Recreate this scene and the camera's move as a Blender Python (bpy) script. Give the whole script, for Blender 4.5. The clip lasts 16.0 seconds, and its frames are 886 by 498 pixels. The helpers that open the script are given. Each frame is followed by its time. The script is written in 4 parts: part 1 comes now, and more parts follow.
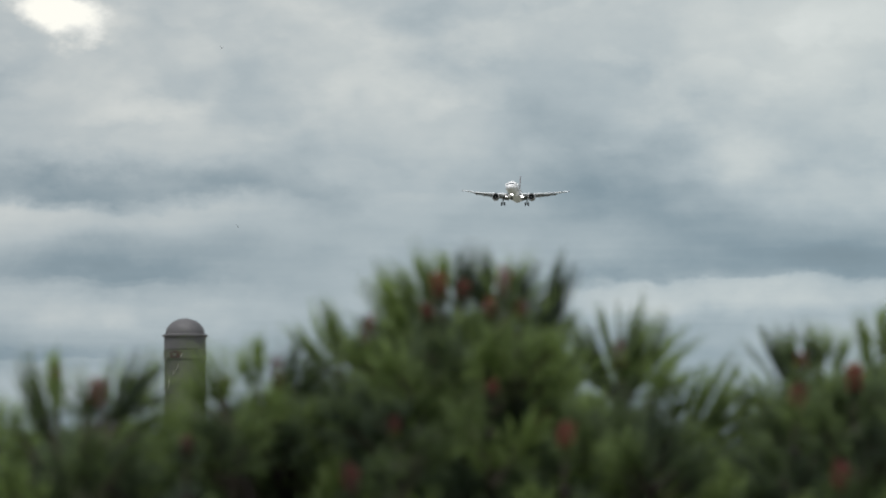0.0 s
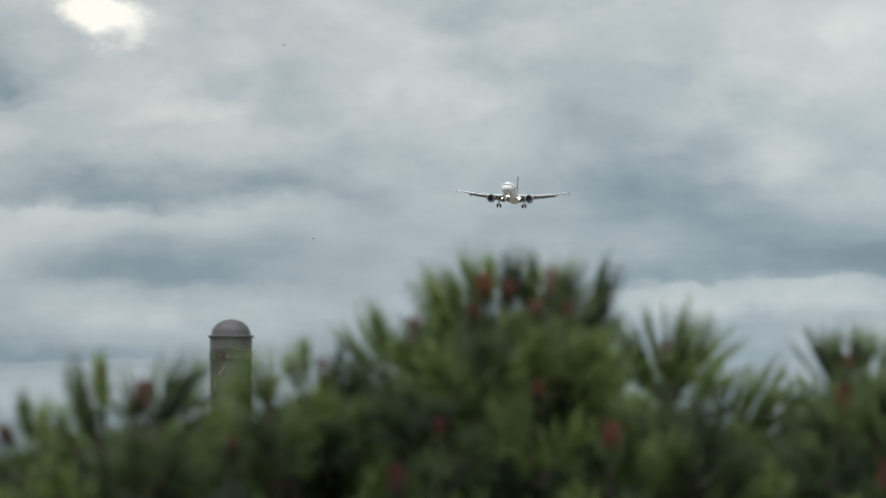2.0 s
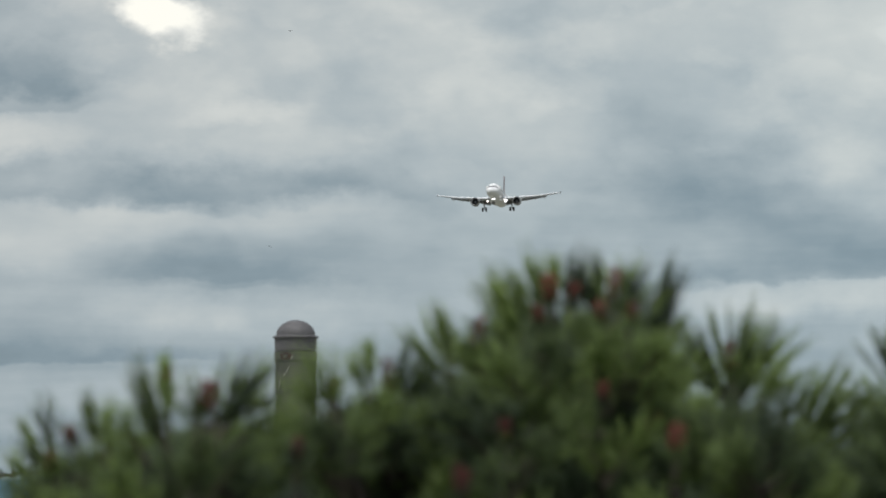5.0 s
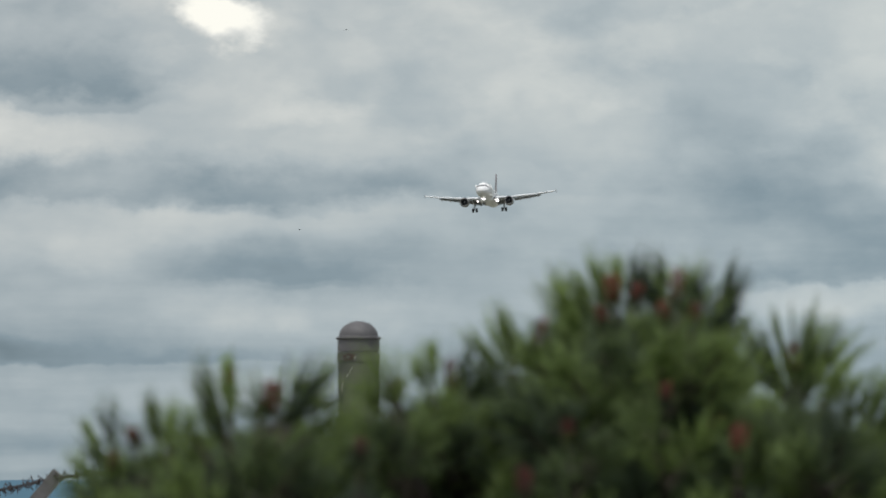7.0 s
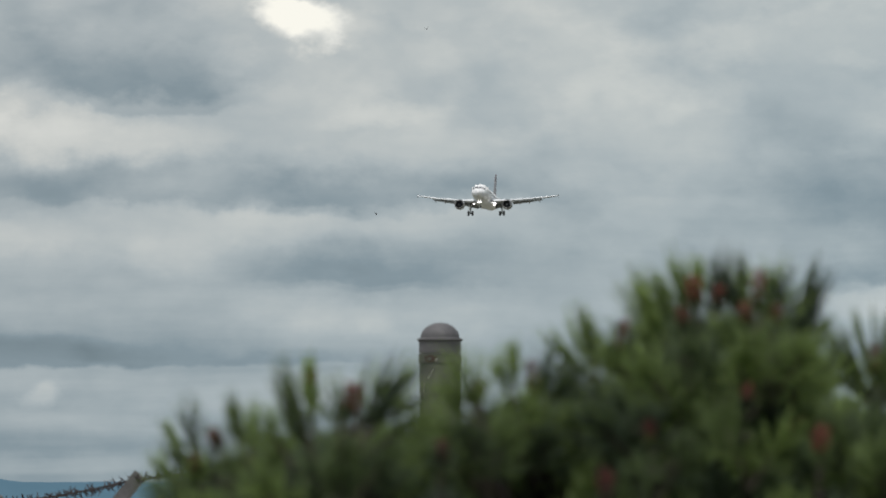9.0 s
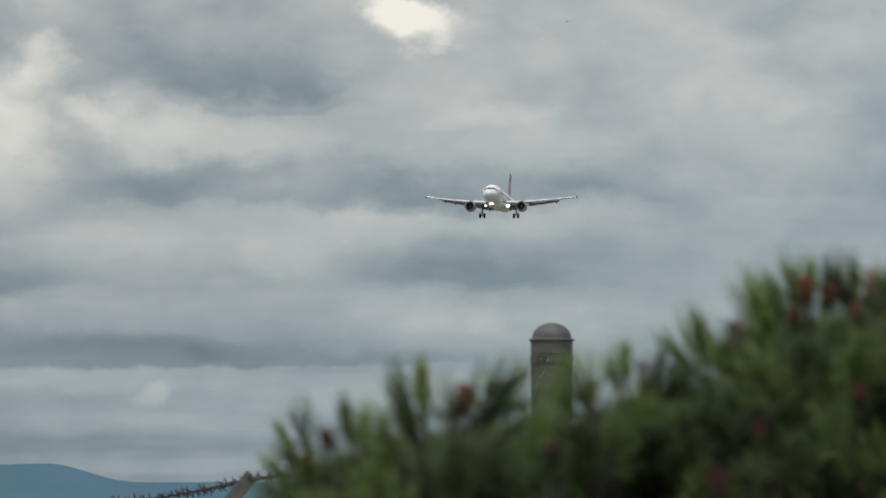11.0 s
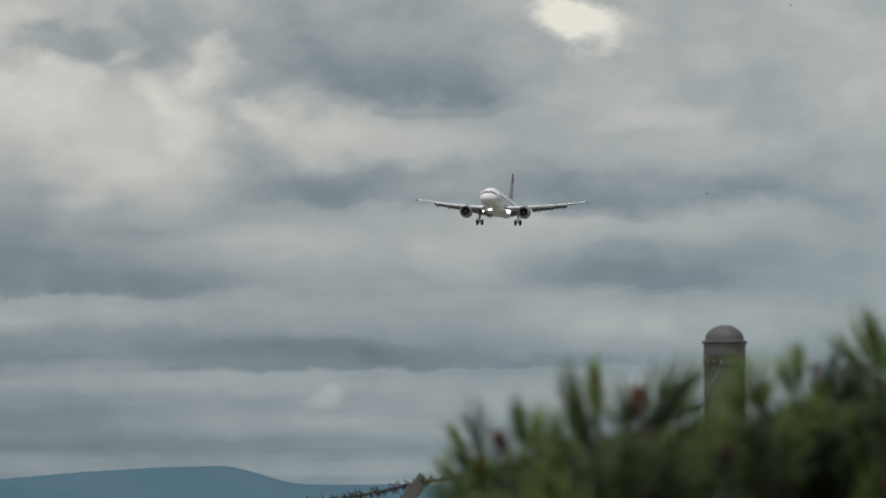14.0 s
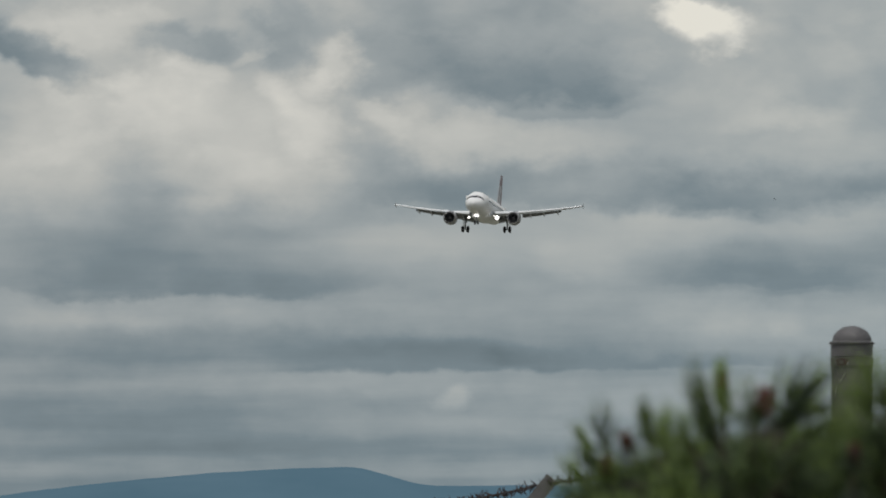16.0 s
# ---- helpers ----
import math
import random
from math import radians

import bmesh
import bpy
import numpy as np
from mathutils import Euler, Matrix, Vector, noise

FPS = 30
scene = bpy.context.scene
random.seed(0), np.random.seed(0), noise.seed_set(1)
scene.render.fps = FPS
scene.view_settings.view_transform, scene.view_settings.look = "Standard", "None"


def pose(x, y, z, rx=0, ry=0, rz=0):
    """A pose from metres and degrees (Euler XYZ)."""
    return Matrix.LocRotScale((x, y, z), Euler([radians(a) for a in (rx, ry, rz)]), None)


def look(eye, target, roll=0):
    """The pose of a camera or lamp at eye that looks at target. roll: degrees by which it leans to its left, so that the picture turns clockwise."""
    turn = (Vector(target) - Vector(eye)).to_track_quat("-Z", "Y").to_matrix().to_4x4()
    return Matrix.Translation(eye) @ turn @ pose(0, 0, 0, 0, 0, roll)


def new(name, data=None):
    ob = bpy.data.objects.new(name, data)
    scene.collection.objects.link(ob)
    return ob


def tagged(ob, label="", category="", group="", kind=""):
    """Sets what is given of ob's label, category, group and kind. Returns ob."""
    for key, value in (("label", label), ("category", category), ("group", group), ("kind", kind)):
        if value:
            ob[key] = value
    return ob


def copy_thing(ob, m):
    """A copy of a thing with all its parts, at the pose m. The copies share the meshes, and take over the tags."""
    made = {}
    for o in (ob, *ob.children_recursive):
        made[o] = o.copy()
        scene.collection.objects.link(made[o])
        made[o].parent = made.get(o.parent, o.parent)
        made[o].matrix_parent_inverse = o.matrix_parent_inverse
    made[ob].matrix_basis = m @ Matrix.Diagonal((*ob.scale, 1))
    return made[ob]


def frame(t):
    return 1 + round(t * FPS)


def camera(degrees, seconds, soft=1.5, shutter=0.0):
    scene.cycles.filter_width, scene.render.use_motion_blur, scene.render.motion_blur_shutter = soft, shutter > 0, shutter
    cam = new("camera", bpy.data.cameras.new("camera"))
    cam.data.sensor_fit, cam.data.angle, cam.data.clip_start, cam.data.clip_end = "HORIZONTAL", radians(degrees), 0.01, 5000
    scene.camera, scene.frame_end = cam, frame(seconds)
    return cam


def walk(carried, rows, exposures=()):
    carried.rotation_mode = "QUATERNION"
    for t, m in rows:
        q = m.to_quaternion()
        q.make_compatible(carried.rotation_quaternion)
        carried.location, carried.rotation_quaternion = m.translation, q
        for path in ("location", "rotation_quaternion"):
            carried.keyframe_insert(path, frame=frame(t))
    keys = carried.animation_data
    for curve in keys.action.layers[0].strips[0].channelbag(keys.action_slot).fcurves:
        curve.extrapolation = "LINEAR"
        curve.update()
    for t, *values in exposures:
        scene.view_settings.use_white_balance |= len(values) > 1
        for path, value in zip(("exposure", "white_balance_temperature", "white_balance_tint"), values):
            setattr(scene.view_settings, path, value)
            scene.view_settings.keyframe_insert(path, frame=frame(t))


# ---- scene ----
EYE = 1.7
LENS = 6.5
cam = camera(LENS, 16.0, soft=1.7)
cam.data.dof.use_dof = True            # long lens focused far off, so the near pine goes soft
cam.data.dof.focus_distance = 95.0
cam.data.dof.aperture_fstop = 29.0
# seconds, pan to the left and tilt up in degrees; a tripod head that pans with the airliner
CAMERA_ROWS = [
    (0, 0.000, 2.216), (0.5, 0.079, 2.217), (1, 0.165, 2.220), (1.5, 0.251, 2.222), (2, 0.337, 2.222),
    (2.5, 0.416, 2.222), (3, 0.499, 2.222), (3.5, 0.575, 2.222), (4, 0.648, 2.225), (6.5, 1.140, 2.230),
    (7, 1.274, 2.234), (7.5, 1.407, 2.235), (8, 1.554, 2.237), (8.5, 1.700, 2.239), (9, 1.872, 2.246),
    (11.5, 2.895, 2.250), (12, 3.092, 2.256), (12.5, 3.308, 2.258), (13, 3.524, 2.260), (13.5, 3.740, 2.262),
    (14, 3.962, 2.264), (14.5, 4.191, 2.266), (15, 4.419, 2.268), (15.5, 4.660, 2.271), (16, 4.895, 2.272),
]
walk(cam, [(t, pose(0, 0, EYE, 90 + tilt, 0, pan)) for t, pan, tilt in CAMERA_ROWS],
     exposures=[(0, 0.0, 6450, 10), (4, 0.0, 6460, 10), (9, -0.08, 6520, 10), (12, -0.3, 6600, 10), (16, -0.43, 6640, 10)])


# ---- light ----
def tree_of(owner):
    owner.use_nodes = True
    owner.node_tree.nodes.clear()
    return owner.node_tree


def node(nt, kind, **settings):
    n = nt.nodes.new(kind)
    for key, value in settings.items():
        setattr(n, key, value)
    return n


def join(nt, a, b):
    nt.links.new(a, b)


def maths(nt, op, a, b=None, c=None):
    n = node(nt, "ShaderNodeMath", operation=op)
    for k, value in enumerate((a, b, c)):
        if value is None:
            continue
        if isinstance(value, (int, float)):
            n.inputs[k].default_value = value
        else:
            join(nt, value, n.inputs[k])
    return n.outputs[0]


SUN_RISE, SUN_AROUND = radians(68), radians(205)
world = bpy.data.worlds.new("overcast_sky")
scene.world = world
nt = tree_of(world)
sky = node(nt, "ShaderNodeTexSky", sky_type="NISHITA")
sky.sun_disc, sky.sun_elevation, sky.sun_rotation = False, SUN_RISE, SUN_AROUND
mix = node(nt, "ShaderNodeMixRGB", blend_type="MIX")
mix.inputs[0].default_value = 0.8
mix.inputs[2].default_value = (4.6, 4.95, 5.1, 1)
back = node(nt, "ShaderNodeBackground")
back.inputs["Strength"].default_value = 0.105
outw = node(nt, "ShaderNodeOutputWorld")
join(nt, sky.outputs[0], mix.inputs[1])
join(nt, mix.outputs[0], back.inputs["Color"])
join(nt, back.outputs[0], outw.inputs["Surface"])

sun = new("sun", bpy.data.lights.new("sun", "SUN"))
sun.data.energy, sun.data.angle, sun.data.color = 2.3, radians(14), (1.0, 0.98, 0.95)
sun.matrix_basis = look((0, 0, 60), (0 - 60 / math.tan(SUN_RISE) * math.sin(SUN_AROUND), -60 / math.tan(SUN_RISE) * math.cos(SUN_AROUND), 0))


# ---- materials ----
def surface(name, colour, rough=0.6, metal=0.0, vary=0.25, grain=20.0, coarse=2.0, bump=0.2, spread=0.0, coat=0.0, second=None):
    """A solid surface with stains at a coarse and grain at a fine scale."""
    m = bpy.data.materials.new(name)
    nt = tree_of(m)
    out = node(nt, "ShaderNodeOutputMaterial")
    bsdf = node(nt, "ShaderNodeBsdfPrincipled")
    at = node(nt, "ShaderNodeTexCoord").outputs["Object"]
    fine = node(nt, "ShaderNodeTexNoise")
    fine.inputs["Scale"].default_value, fine.inputs["Detail"].default_value = grain, 6
    big = node(nt, "ShaderNodeTexNoise")
    big.inputs["Scale"].default_value, big.inputs["Detail"].default_value = coarse, 4
    join(nt, at, fine.inputs["Vector"])
    join(nt, at, big.inputs["Vector"])
    both = maths(nt, "MULTIPLY_ADD", big.outputs["Fac"], 0.6, maths(nt, "MULTIPLY", fine.outputs["Fac"], 0.4))
    if spread:
        own = node(nt, "ShaderNodeObjectInfo").outputs["Random"]
        both = maths(nt, "ADD", both, maths(nt, "MULTIPLY_ADD", own, spread, -spread / 2))
    ramp = node(nt, "ShaderNodeValToRGB")
    other = second or tuple(c * (1 - vary) for c in colour)
    ramp.color_ramp.elements[0].position, ramp.color_ramp.elements[1].position = 0.32, 0.68
    ramp.color_ramp.elements[0].color = (*other, 1)
    ramp.color_ramp.elements[1].color = (*(colour if second else [min(1, c * (1 + vary * 0.6)) for c in colour]), 1)
    join(nt, both, ramp.inputs[0])
    join(nt, ramp.outputs[0], bsdf.inputs["Base Color"])
    bsdf.inputs["Metallic"].default_value = metal
    bsdf.inputs["Coat Weight"].default_value = coat
    join(nt, maths(nt, "MULTIPLY_ADD", fine.outputs["Fac"], 0.2, rough - 0.1), bsdf.inputs["Roughness"])
    if bump:
        b = node(nt, "ShaderNodeBump")
        b.inputs["Strength"].default_value, b.inputs["Distance"].default_value = bump, 0.02 / max(1.0, grain / 20)
        join(nt, fine.outputs["Fac"], b.inputs["Height"])
        join(nt, b.outputs[0], bsdf.inputs["Normal"])
    join(nt, bsdf.outputs[0], out.inputs["Surface"])
    return m


def glowing(name, colour, strength):
    m = bpy.data.materials.new(name)
    nt = tree_of(m)
    out = node(nt, "ShaderNodeOutputMaterial")
    em = node(nt, "ShaderNodeEmission")
    em.inputs["Color"].default_value, em.inputs["Strength"].default_value = (*colour, 1), strength
    join(nt, em.outputs[0], out.inputs["Surface"])
    return m


WHITE_PAINT = surface("white_aircraft_paint", (0.86, 0.855, 0.85), 0.45, vary=0.06, grain=3, coarse=0.35, bump=0)
WING_GREY = surface("grey_wing_paint", (0.36, 0.365, 0.38), 0.4, vary=0.14, grain=4, coarse=0.6, bump=0)
SLAT_METAL = surface("pale_slat_paint", (0.82, 0.83, 0.84), 0.4, metal=0.0, vary=0.08, grain=4, coarse=0.6, bump=0)
FLAP_GREY = surface("dark_flap_paint", (0.19, 0.195, 0.205), 0.5, vary=0.2, grain=5, coarse=0.8, bump=0)
FIN_RED = surface("maroon_and_pale_fin_paint", (0.34, 0.24, 0.25), 0.4, grain=1.2, coarse=0.42, bump=0, second=(0.11, 0.035, 0.045))
FIN_PALE = surface("pale_fin_paint", (0.40, 0.375, 0.385), 0.4, vary=0.12, grain=2, coarse=0.5, bump=0)
COWL_PAINT = surface("pale_cowl_paint", (0.27, 0.272, 0.285), 0.35, vary=0.12, grain=5, coarse=1.0, bump=0)
FAN_DARK = surface("dark_fan", (0.025, 0.027, 0.03), 0.5, vary=0.3, grain=10, coarse=3, bump=0)
LIP_METAL = surface("polished_inlet_lip", (0.46, 0.45, 0.45), 0.25, metal=0.9, vary=0.1, grain=8, coarse=2, bump=0)
GLASS_DARK = surface("dark_cockpit_glass", (0.05, 0.052, 0.058), 0.15, vary=0.2, grain=6, coarse=2, bump=0)
TYRE = surface("black_tyre_rubber", (0.022, 0.022, 0.023), 0.85, vary=0.25, grain=30, coarse=4, bump=0.1)
STRUT = surface("grey_gear_metal", (0.22, 0.225, 0.23), 0.45, metal=0.3, vary=0.2, grain=20, coarse=3, bump=0)
LAMP = glowing("lit_landing_lamp", (1.0, 0.97, 0.95), 4.5)
POST_CAP = surface("weathered_cap_metal", (0.122, 0.117, 0.120), 0.62, vary=0.3, grain=70, coarse=11, bump=0.25)
POST_PAINT = surface("flaking_post_paint", (0.135, 0.134, 0.118), 0.7, vary=0.35, grain=55, coarse=7, bump=0.35, second=(0.072, 0.078, 0.058))
RUST = surface("dark_rust", (0.075, 0.045, 0.035), 0.85, vary=0.45, grain=90, coarse=20, bump=0.5)
CHIP = surface("bare_pale_scratch", (0.36, 0.35, 0.32), 0.7, vary=0.2, grain=90, coarse=20, bump=0.2)
ARM_STEEL = surface("galvanised_angle_steel", (0.235, 0.225, 0.225), 0.55, metal=0.35, vary=0.3, grain=60, coarse=9, bump=0.2)
WIRE = surface("rusty_barbed_wire", (0.055, 0.043, 0.045), 0.75, metal=0.2, vary=0.4, grain=120, coarse=25, bump=0.2)
NEEDLE = surface("pine_needle_green", (0.106, 0.160, 0.030), 0.72, vary=0.4, grain=60, coarse=9, bump=0, spread=0.6, second=(0.016, 0.032, 0.010))
STEM = surface("green_brown_shoot_bark", (0.045, 0.036, 0.022), 0.8, vary=0.35, grain=150, coarse=30, bump=0.4)
BARK = surface("grey_brown_pine_bark", (0.034, 0.025, 0.019), 0.9, vary=0.45, grain=60, coarse=9, bump=0.8)
CONE = surface("red_brown_pollen_cone", (0.20, 0.038, 0.025), 0.8, vary=0.4, grain=250, coarse=40, bump=0.5, spread=0.4, second=(0.075, 0.020, 0.016))
GRASS = surface("rough_grass", (0.135, 0.145, 0.105), 0.9, vary=0.4, grain=3, coarse=0.06, bump=0.5, second=(0.17, 0.16, 0.13))
FEATHER = surface("dark_bird_feather", (0.03, 0.03, 0.033), 0.7, vary=0.3, grain=40, coarse=8, bump=0)


# ---- sky, hills and ground ----
def sky_surface(name, clouds, fade=None, seed=0.0):
    """Cloud cover that glows with its own daylight. Soft lens-shaped masses, each cloud() a place in milliradians
    of bearing and rise, bent and frayed by noise at three scales."""
    m = bpy.data.materials.new(name)
    nt = tree_of(m)
    out = node(nt, "ShaderNodeOutputMaterial")
    at = node(nt, "ShaderNodeTexCoord").outputs["Object"]
    sep = node(nt, "ShaderNodeSeparateXYZ")
    join(nt, at, sep.inputs[0])
    u = maths(nt, "MULTIPLY", maths(nt, "DIVIDE", sep.outputs[0], sep.outputs[1]), 1000.0)
    v = maths(nt, "MULTIPLY", maths(nt, "DIVIDE", sep.outputs[2], sep.outputs[1]), 1000.0)
    flat = node(nt, "ShaderNodeCombineXYZ")
    join(nt, u, flat.inputs[0])
    join(nt, v, flat.inputs[1])
    flat.inputs[2].default_value = seed

    def cloth(scale, stretch, detail, rough=0.55, off=0.0):
        mp = node(nt, "ShaderNodeMapping")
        mp.inputs["Scale"].default_value = (scale / stretch, scale, scale)
        mp.inputs["Location"].default_value = (off, off * 1.7, off * 0.6)
        join(nt, flat.outputs[0], mp.inputs["Vector"])
        n = node(nt, "ShaderNodeTexNoise")
        n.inputs["Scale"].default_value, n.inputs["Detail"].default_value, n.inputs["Roughness"].default_value = 1.0, detail, rough
        join(nt, mp.outputs[0], n.inputs["Vector"])
        return n

    # layers seen edge-on near the horizon lie flatter
    flatten = node(nt, "ShaderNodeMapRange")
    join(nt, v, flatten.inputs[0])
    flatten.inputs[1].default_value, flatten.inputs[2].default_value = 10.0, 62.0
    flatten.inputs[3].default_value, flatten.inputs[4].default_value = 0.12, 1.1
    calm = flatten.outputs[0]

    def bent(vector, warp, amount_u, amount_v):
        centre = node(nt, "ShaderNodeVectorMath", operation="SUBTRACT")
        join(nt, warp.outputs["Color"], centre.inputs[0])
        centre.inputs[1].default_value = (0.5, 0.5, 0.5)
        big = node(nt, "ShaderNodeVectorMath", operation="MULTIPLY_ADD")
        join(nt, centre.outputs[0], big.inputs[0])
        much = node(nt, "ShaderNodeCombineXYZ")
        much.inputs[0].default_value = amount_u
        join(nt, maths(nt, "MULTIPLY", calm, amount_v), much.inputs[1])
        join(nt, much.outputs[0], big.inputs[1])
        join(nt, vector, big.inputs[2])
        return big.outputs[0]

    bends = bent(flat.outputs[0], cloth(0.05, 1.8, 2), 18, 6)
    frayed = bent(bends, cloth(0.14, 1.4, 5, 0.55, 7.0), 12, 9)
    flatz = node(nt, "ShaderNodeVectorMath", operation="MULTIPLY")
    join(nt, frayed, flatz.inputs[0])
    flatz.inputs[1].default_value = (1, 1, 0)
    # overall cover: paler aloft, greyer and bluer towards the horizon
    rise = node(nt, "ShaderNodeMapRange")
    join(nt, v, rise.inputs[0])
    rise.inputs[1].default_value, rise.inputs[2].default_value = 8.0, 68.0
    rise.inputs[3].default_value, rise.inputs[4].default_value = 0.30, 0.56
    total = rise.outputs[0]
    for c in clouds:
        mp = node(nt, "ShaderNodeMapping", vector_type="TEXTURE")
        mp.inputs["Location"].default_value = (c["u"], c["v"], 0)
        mp.inputs["Rotation"].default_value = (0, 0, radians(c["turn"]))
        mp.inputs["Scale"].default_value = (c["wide"], c["high"], 1)
        join(nt, flatz.outputs[0], mp.inputs["Vector"])
        if c["floor"]:
            # flat-based cloud: the lower half falls off faster
            s = node(nt, "ShaderNodeSeparateXYZ")
            join(nt, mp.outputs[0], s.inputs[0])
            low = maths(nt, "MULTIPLY", maths(nt, "MINIMUM", s.outputs[1], 0.0), c["floor"])
            cb = node(nt, "ShaderNodeCombineXYZ")
            join(nt, s.outputs[0], cb.inputs[0])
            join(nt, maths(nt, "ADD", s.outputs[1], low), cb.inputs[1])
            spot = cb.outputs[0]
        else:
            spot = mp.outputs[0]
        g = node(nt, "ShaderNodeTexGradient", gradient_type="SPHERICAL")
        join(nt, spot, g.inputs["Vector"])
        soft = node(nt, "ShaderNodeMapRange", interpolation_type="SMOOTHSTEP")
        join(nt, g.outputs["Fac"], soft.inputs[0])
        soft.inputs[2].default_value = 1.0 / c["edge"]
        soft = soft.outputs[0]
        total = maths(nt, "MULTIPLY_ADD", soft, c["light"], total)
    for scale, stretch, detail, amount, off in ((0.035, 2.4, 4, 0.16, 3.0), (0.085, 1.5, 6, 0.17, 11.0), (0.30, 1.4, 4, 0.08, 31.0)):
        n = cloth(scale, stretch, detail, 0.55, off)
        total = maths(nt, "ADD", total, maths(nt, "MULTIPLY_ADD", n.outputs["Fac"], amount, -amount / 2))
    # fine level streaks, strongest near the horizon
    for scale, stretch, off in ((0.17, 9.0, 23.0), (0.42, 12.0, 29.0)):
        n = cloth(scale, stretch, 4, 0.5, off)
        streak = maths(nt, "MULTIPLY_ADD", n.outputs["Fac"], 0.17, -0.085)
        total = maths(nt, "ADD", total, maths(nt, "MULTIPLY", streak, maths(nt, "SUBTRACT", 1.22, calm)))
    # rounded heads of cloud, paler towards their middles
    for scale, amount, off in ((0.075, 0.10, 5.0), (0.16, 0.07, 15.0)):
        heads = node(nt, "ShaderNodeTexVoronoi", feature="SMOOTH_F1")
        mp = node(nt, "ShaderNodeMapping")
        mp.inputs["Scale"].default_value, mp.inputs["Location"].default_value = (scale / 1.5, scale, scale), (off, off, off)
        join(nt, bends, mp.inputs["Vector"])
        join(nt, mp.outputs[0], heads.inputs["Vector"])
        heads.inputs["Scale"].default_value, heads.inputs["Smoothness"].default_value = 1.0, 0.6
        puff = maths(nt, "MULTIPLY_ADD", heads.outputs["Distance"], -amount, amount * 0.5)
        total = maths(nt, "ADD", total, maths(nt, "MULTIPLY", puff, calm))
    # billows with a firmer edge, above all aloft
    for scale, stretch, low, high, amount, off in ((0.055, 1.6, 0.47, 0.57, 0.05, 41.0), (0.11, 1.8, 0.49, 0.59, 0.035, 57.0), (0.07, 4.0, 0.46, 0.57, -0.02, 71.0)):
        n = cloth(scale, stretch, 6, 0.52, off)
        lump = node(nt, "ShaderNodeMapRange", interpolation_type="SMOOTHSTEP")
        join(nt, n.outputs["Fac"], lump.inputs[0])
        lump.inputs[1].default_value, lump.inputs[2].default_value = low, high
        lump.inputs[3].default_value, lump.inputs[4].default_value = -amount / 2, amount / 2
        total = maths(nt, "ADD", total, maths(nt, "MULTIPLY", lump.outputs[0], calm))
    ramp = node(nt, "ShaderNodeValToRGB")
    ramp.color_ramp.interpolation = "LINEAR"
    e = ramp.color_ramp.elements
    e[0].position, e[0].color = 0.0, (0.140, 0.190, 0.220, 1)
    e[1].position, e[1].color = 1.0, (1.0, 1.0, 0.93, 1)
    for place, colour in ((0.25, (0.248, 0.318, 0.364)), (0.45, (0.424, 0.484, 0.514)), (0.62, (0.598, 0.632, 0.628)), (0.78, (0.760, 0.782, 0.760))):
        s = e.new(place)
        s.color = (*colour, 1)
    join(nt, total, ramp.inputs[0])
    em = node(nt, "ShaderNodeEmission")
    tint = node(nt, "ShaderNodeValToRGB")
    tint.color_ramp.elements[0].color, tint.color_ramp.elements[1].color = (0.968, 1.0, 0.998, 1), (1.012, 0.99, 0.968, 1)
    low_to_high = node(nt, "ShaderNodeMapRange")
    join(nt, maths(nt, "MULTIPLY_ADD", u, -0.42, maths(nt, "MULTIPLY", v, 0.6)), low_to_high.inputs[0])
    low_to_high.inputs[1].default_value, low_to_high.inputs[2].default_value = 6.0, 74.0
    join(nt, low_to_high.outputs[0], tint.inputs[0])
    toned = node(nt, "ShaderNodeMixRGB", blend_type="MULTIPLY")
    toned.inputs[0].default_value = 1.0
    join(nt, ramp.outputs[0], toned.inputs[1])
    join(nt, tint.outputs[0], toned.inputs[2])
    join(nt, toned.outputs[0], em.inputs["Color"])
    em.inputs["Strength"].default_value = 1.0
    if fade:
        cover = node(nt, "ShaderNodeMapRange", interpolation_type="SMOOTHSTEP")
        fv = node(nt, "ShaderNodeSeparateXYZ")
        join(nt, bends, fv.inputs[0])
        join(nt, fv.outputs[1], cover.inputs[0])
        cover.inputs[1].default_value, cover.inputs[2].default_value = fade
        clear = node(nt, "ShaderNodeBsdfTransparent")
        mx = node(nt, "ShaderNodeMixShader")
        join(nt, cover.outputs[0], mx.inputs[0])
        join(nt, clear.outputs[0], mx.inputs[1])
        join(nt, em.outputs[0], mx.inputs[2])
        join(nt, mx.outputs[0], out.inputs["Surface"])
    else:
        join(nt, em.outputs[0], out.inputs["Surface"])
    return m


def cloud(u, v, wide, high, light, turn=0, floor=0, edge=1.3):
    return dict(u=u, v=v, wide=wide, high=high, light=light, turn=turn, floor=floor, edge=edge)


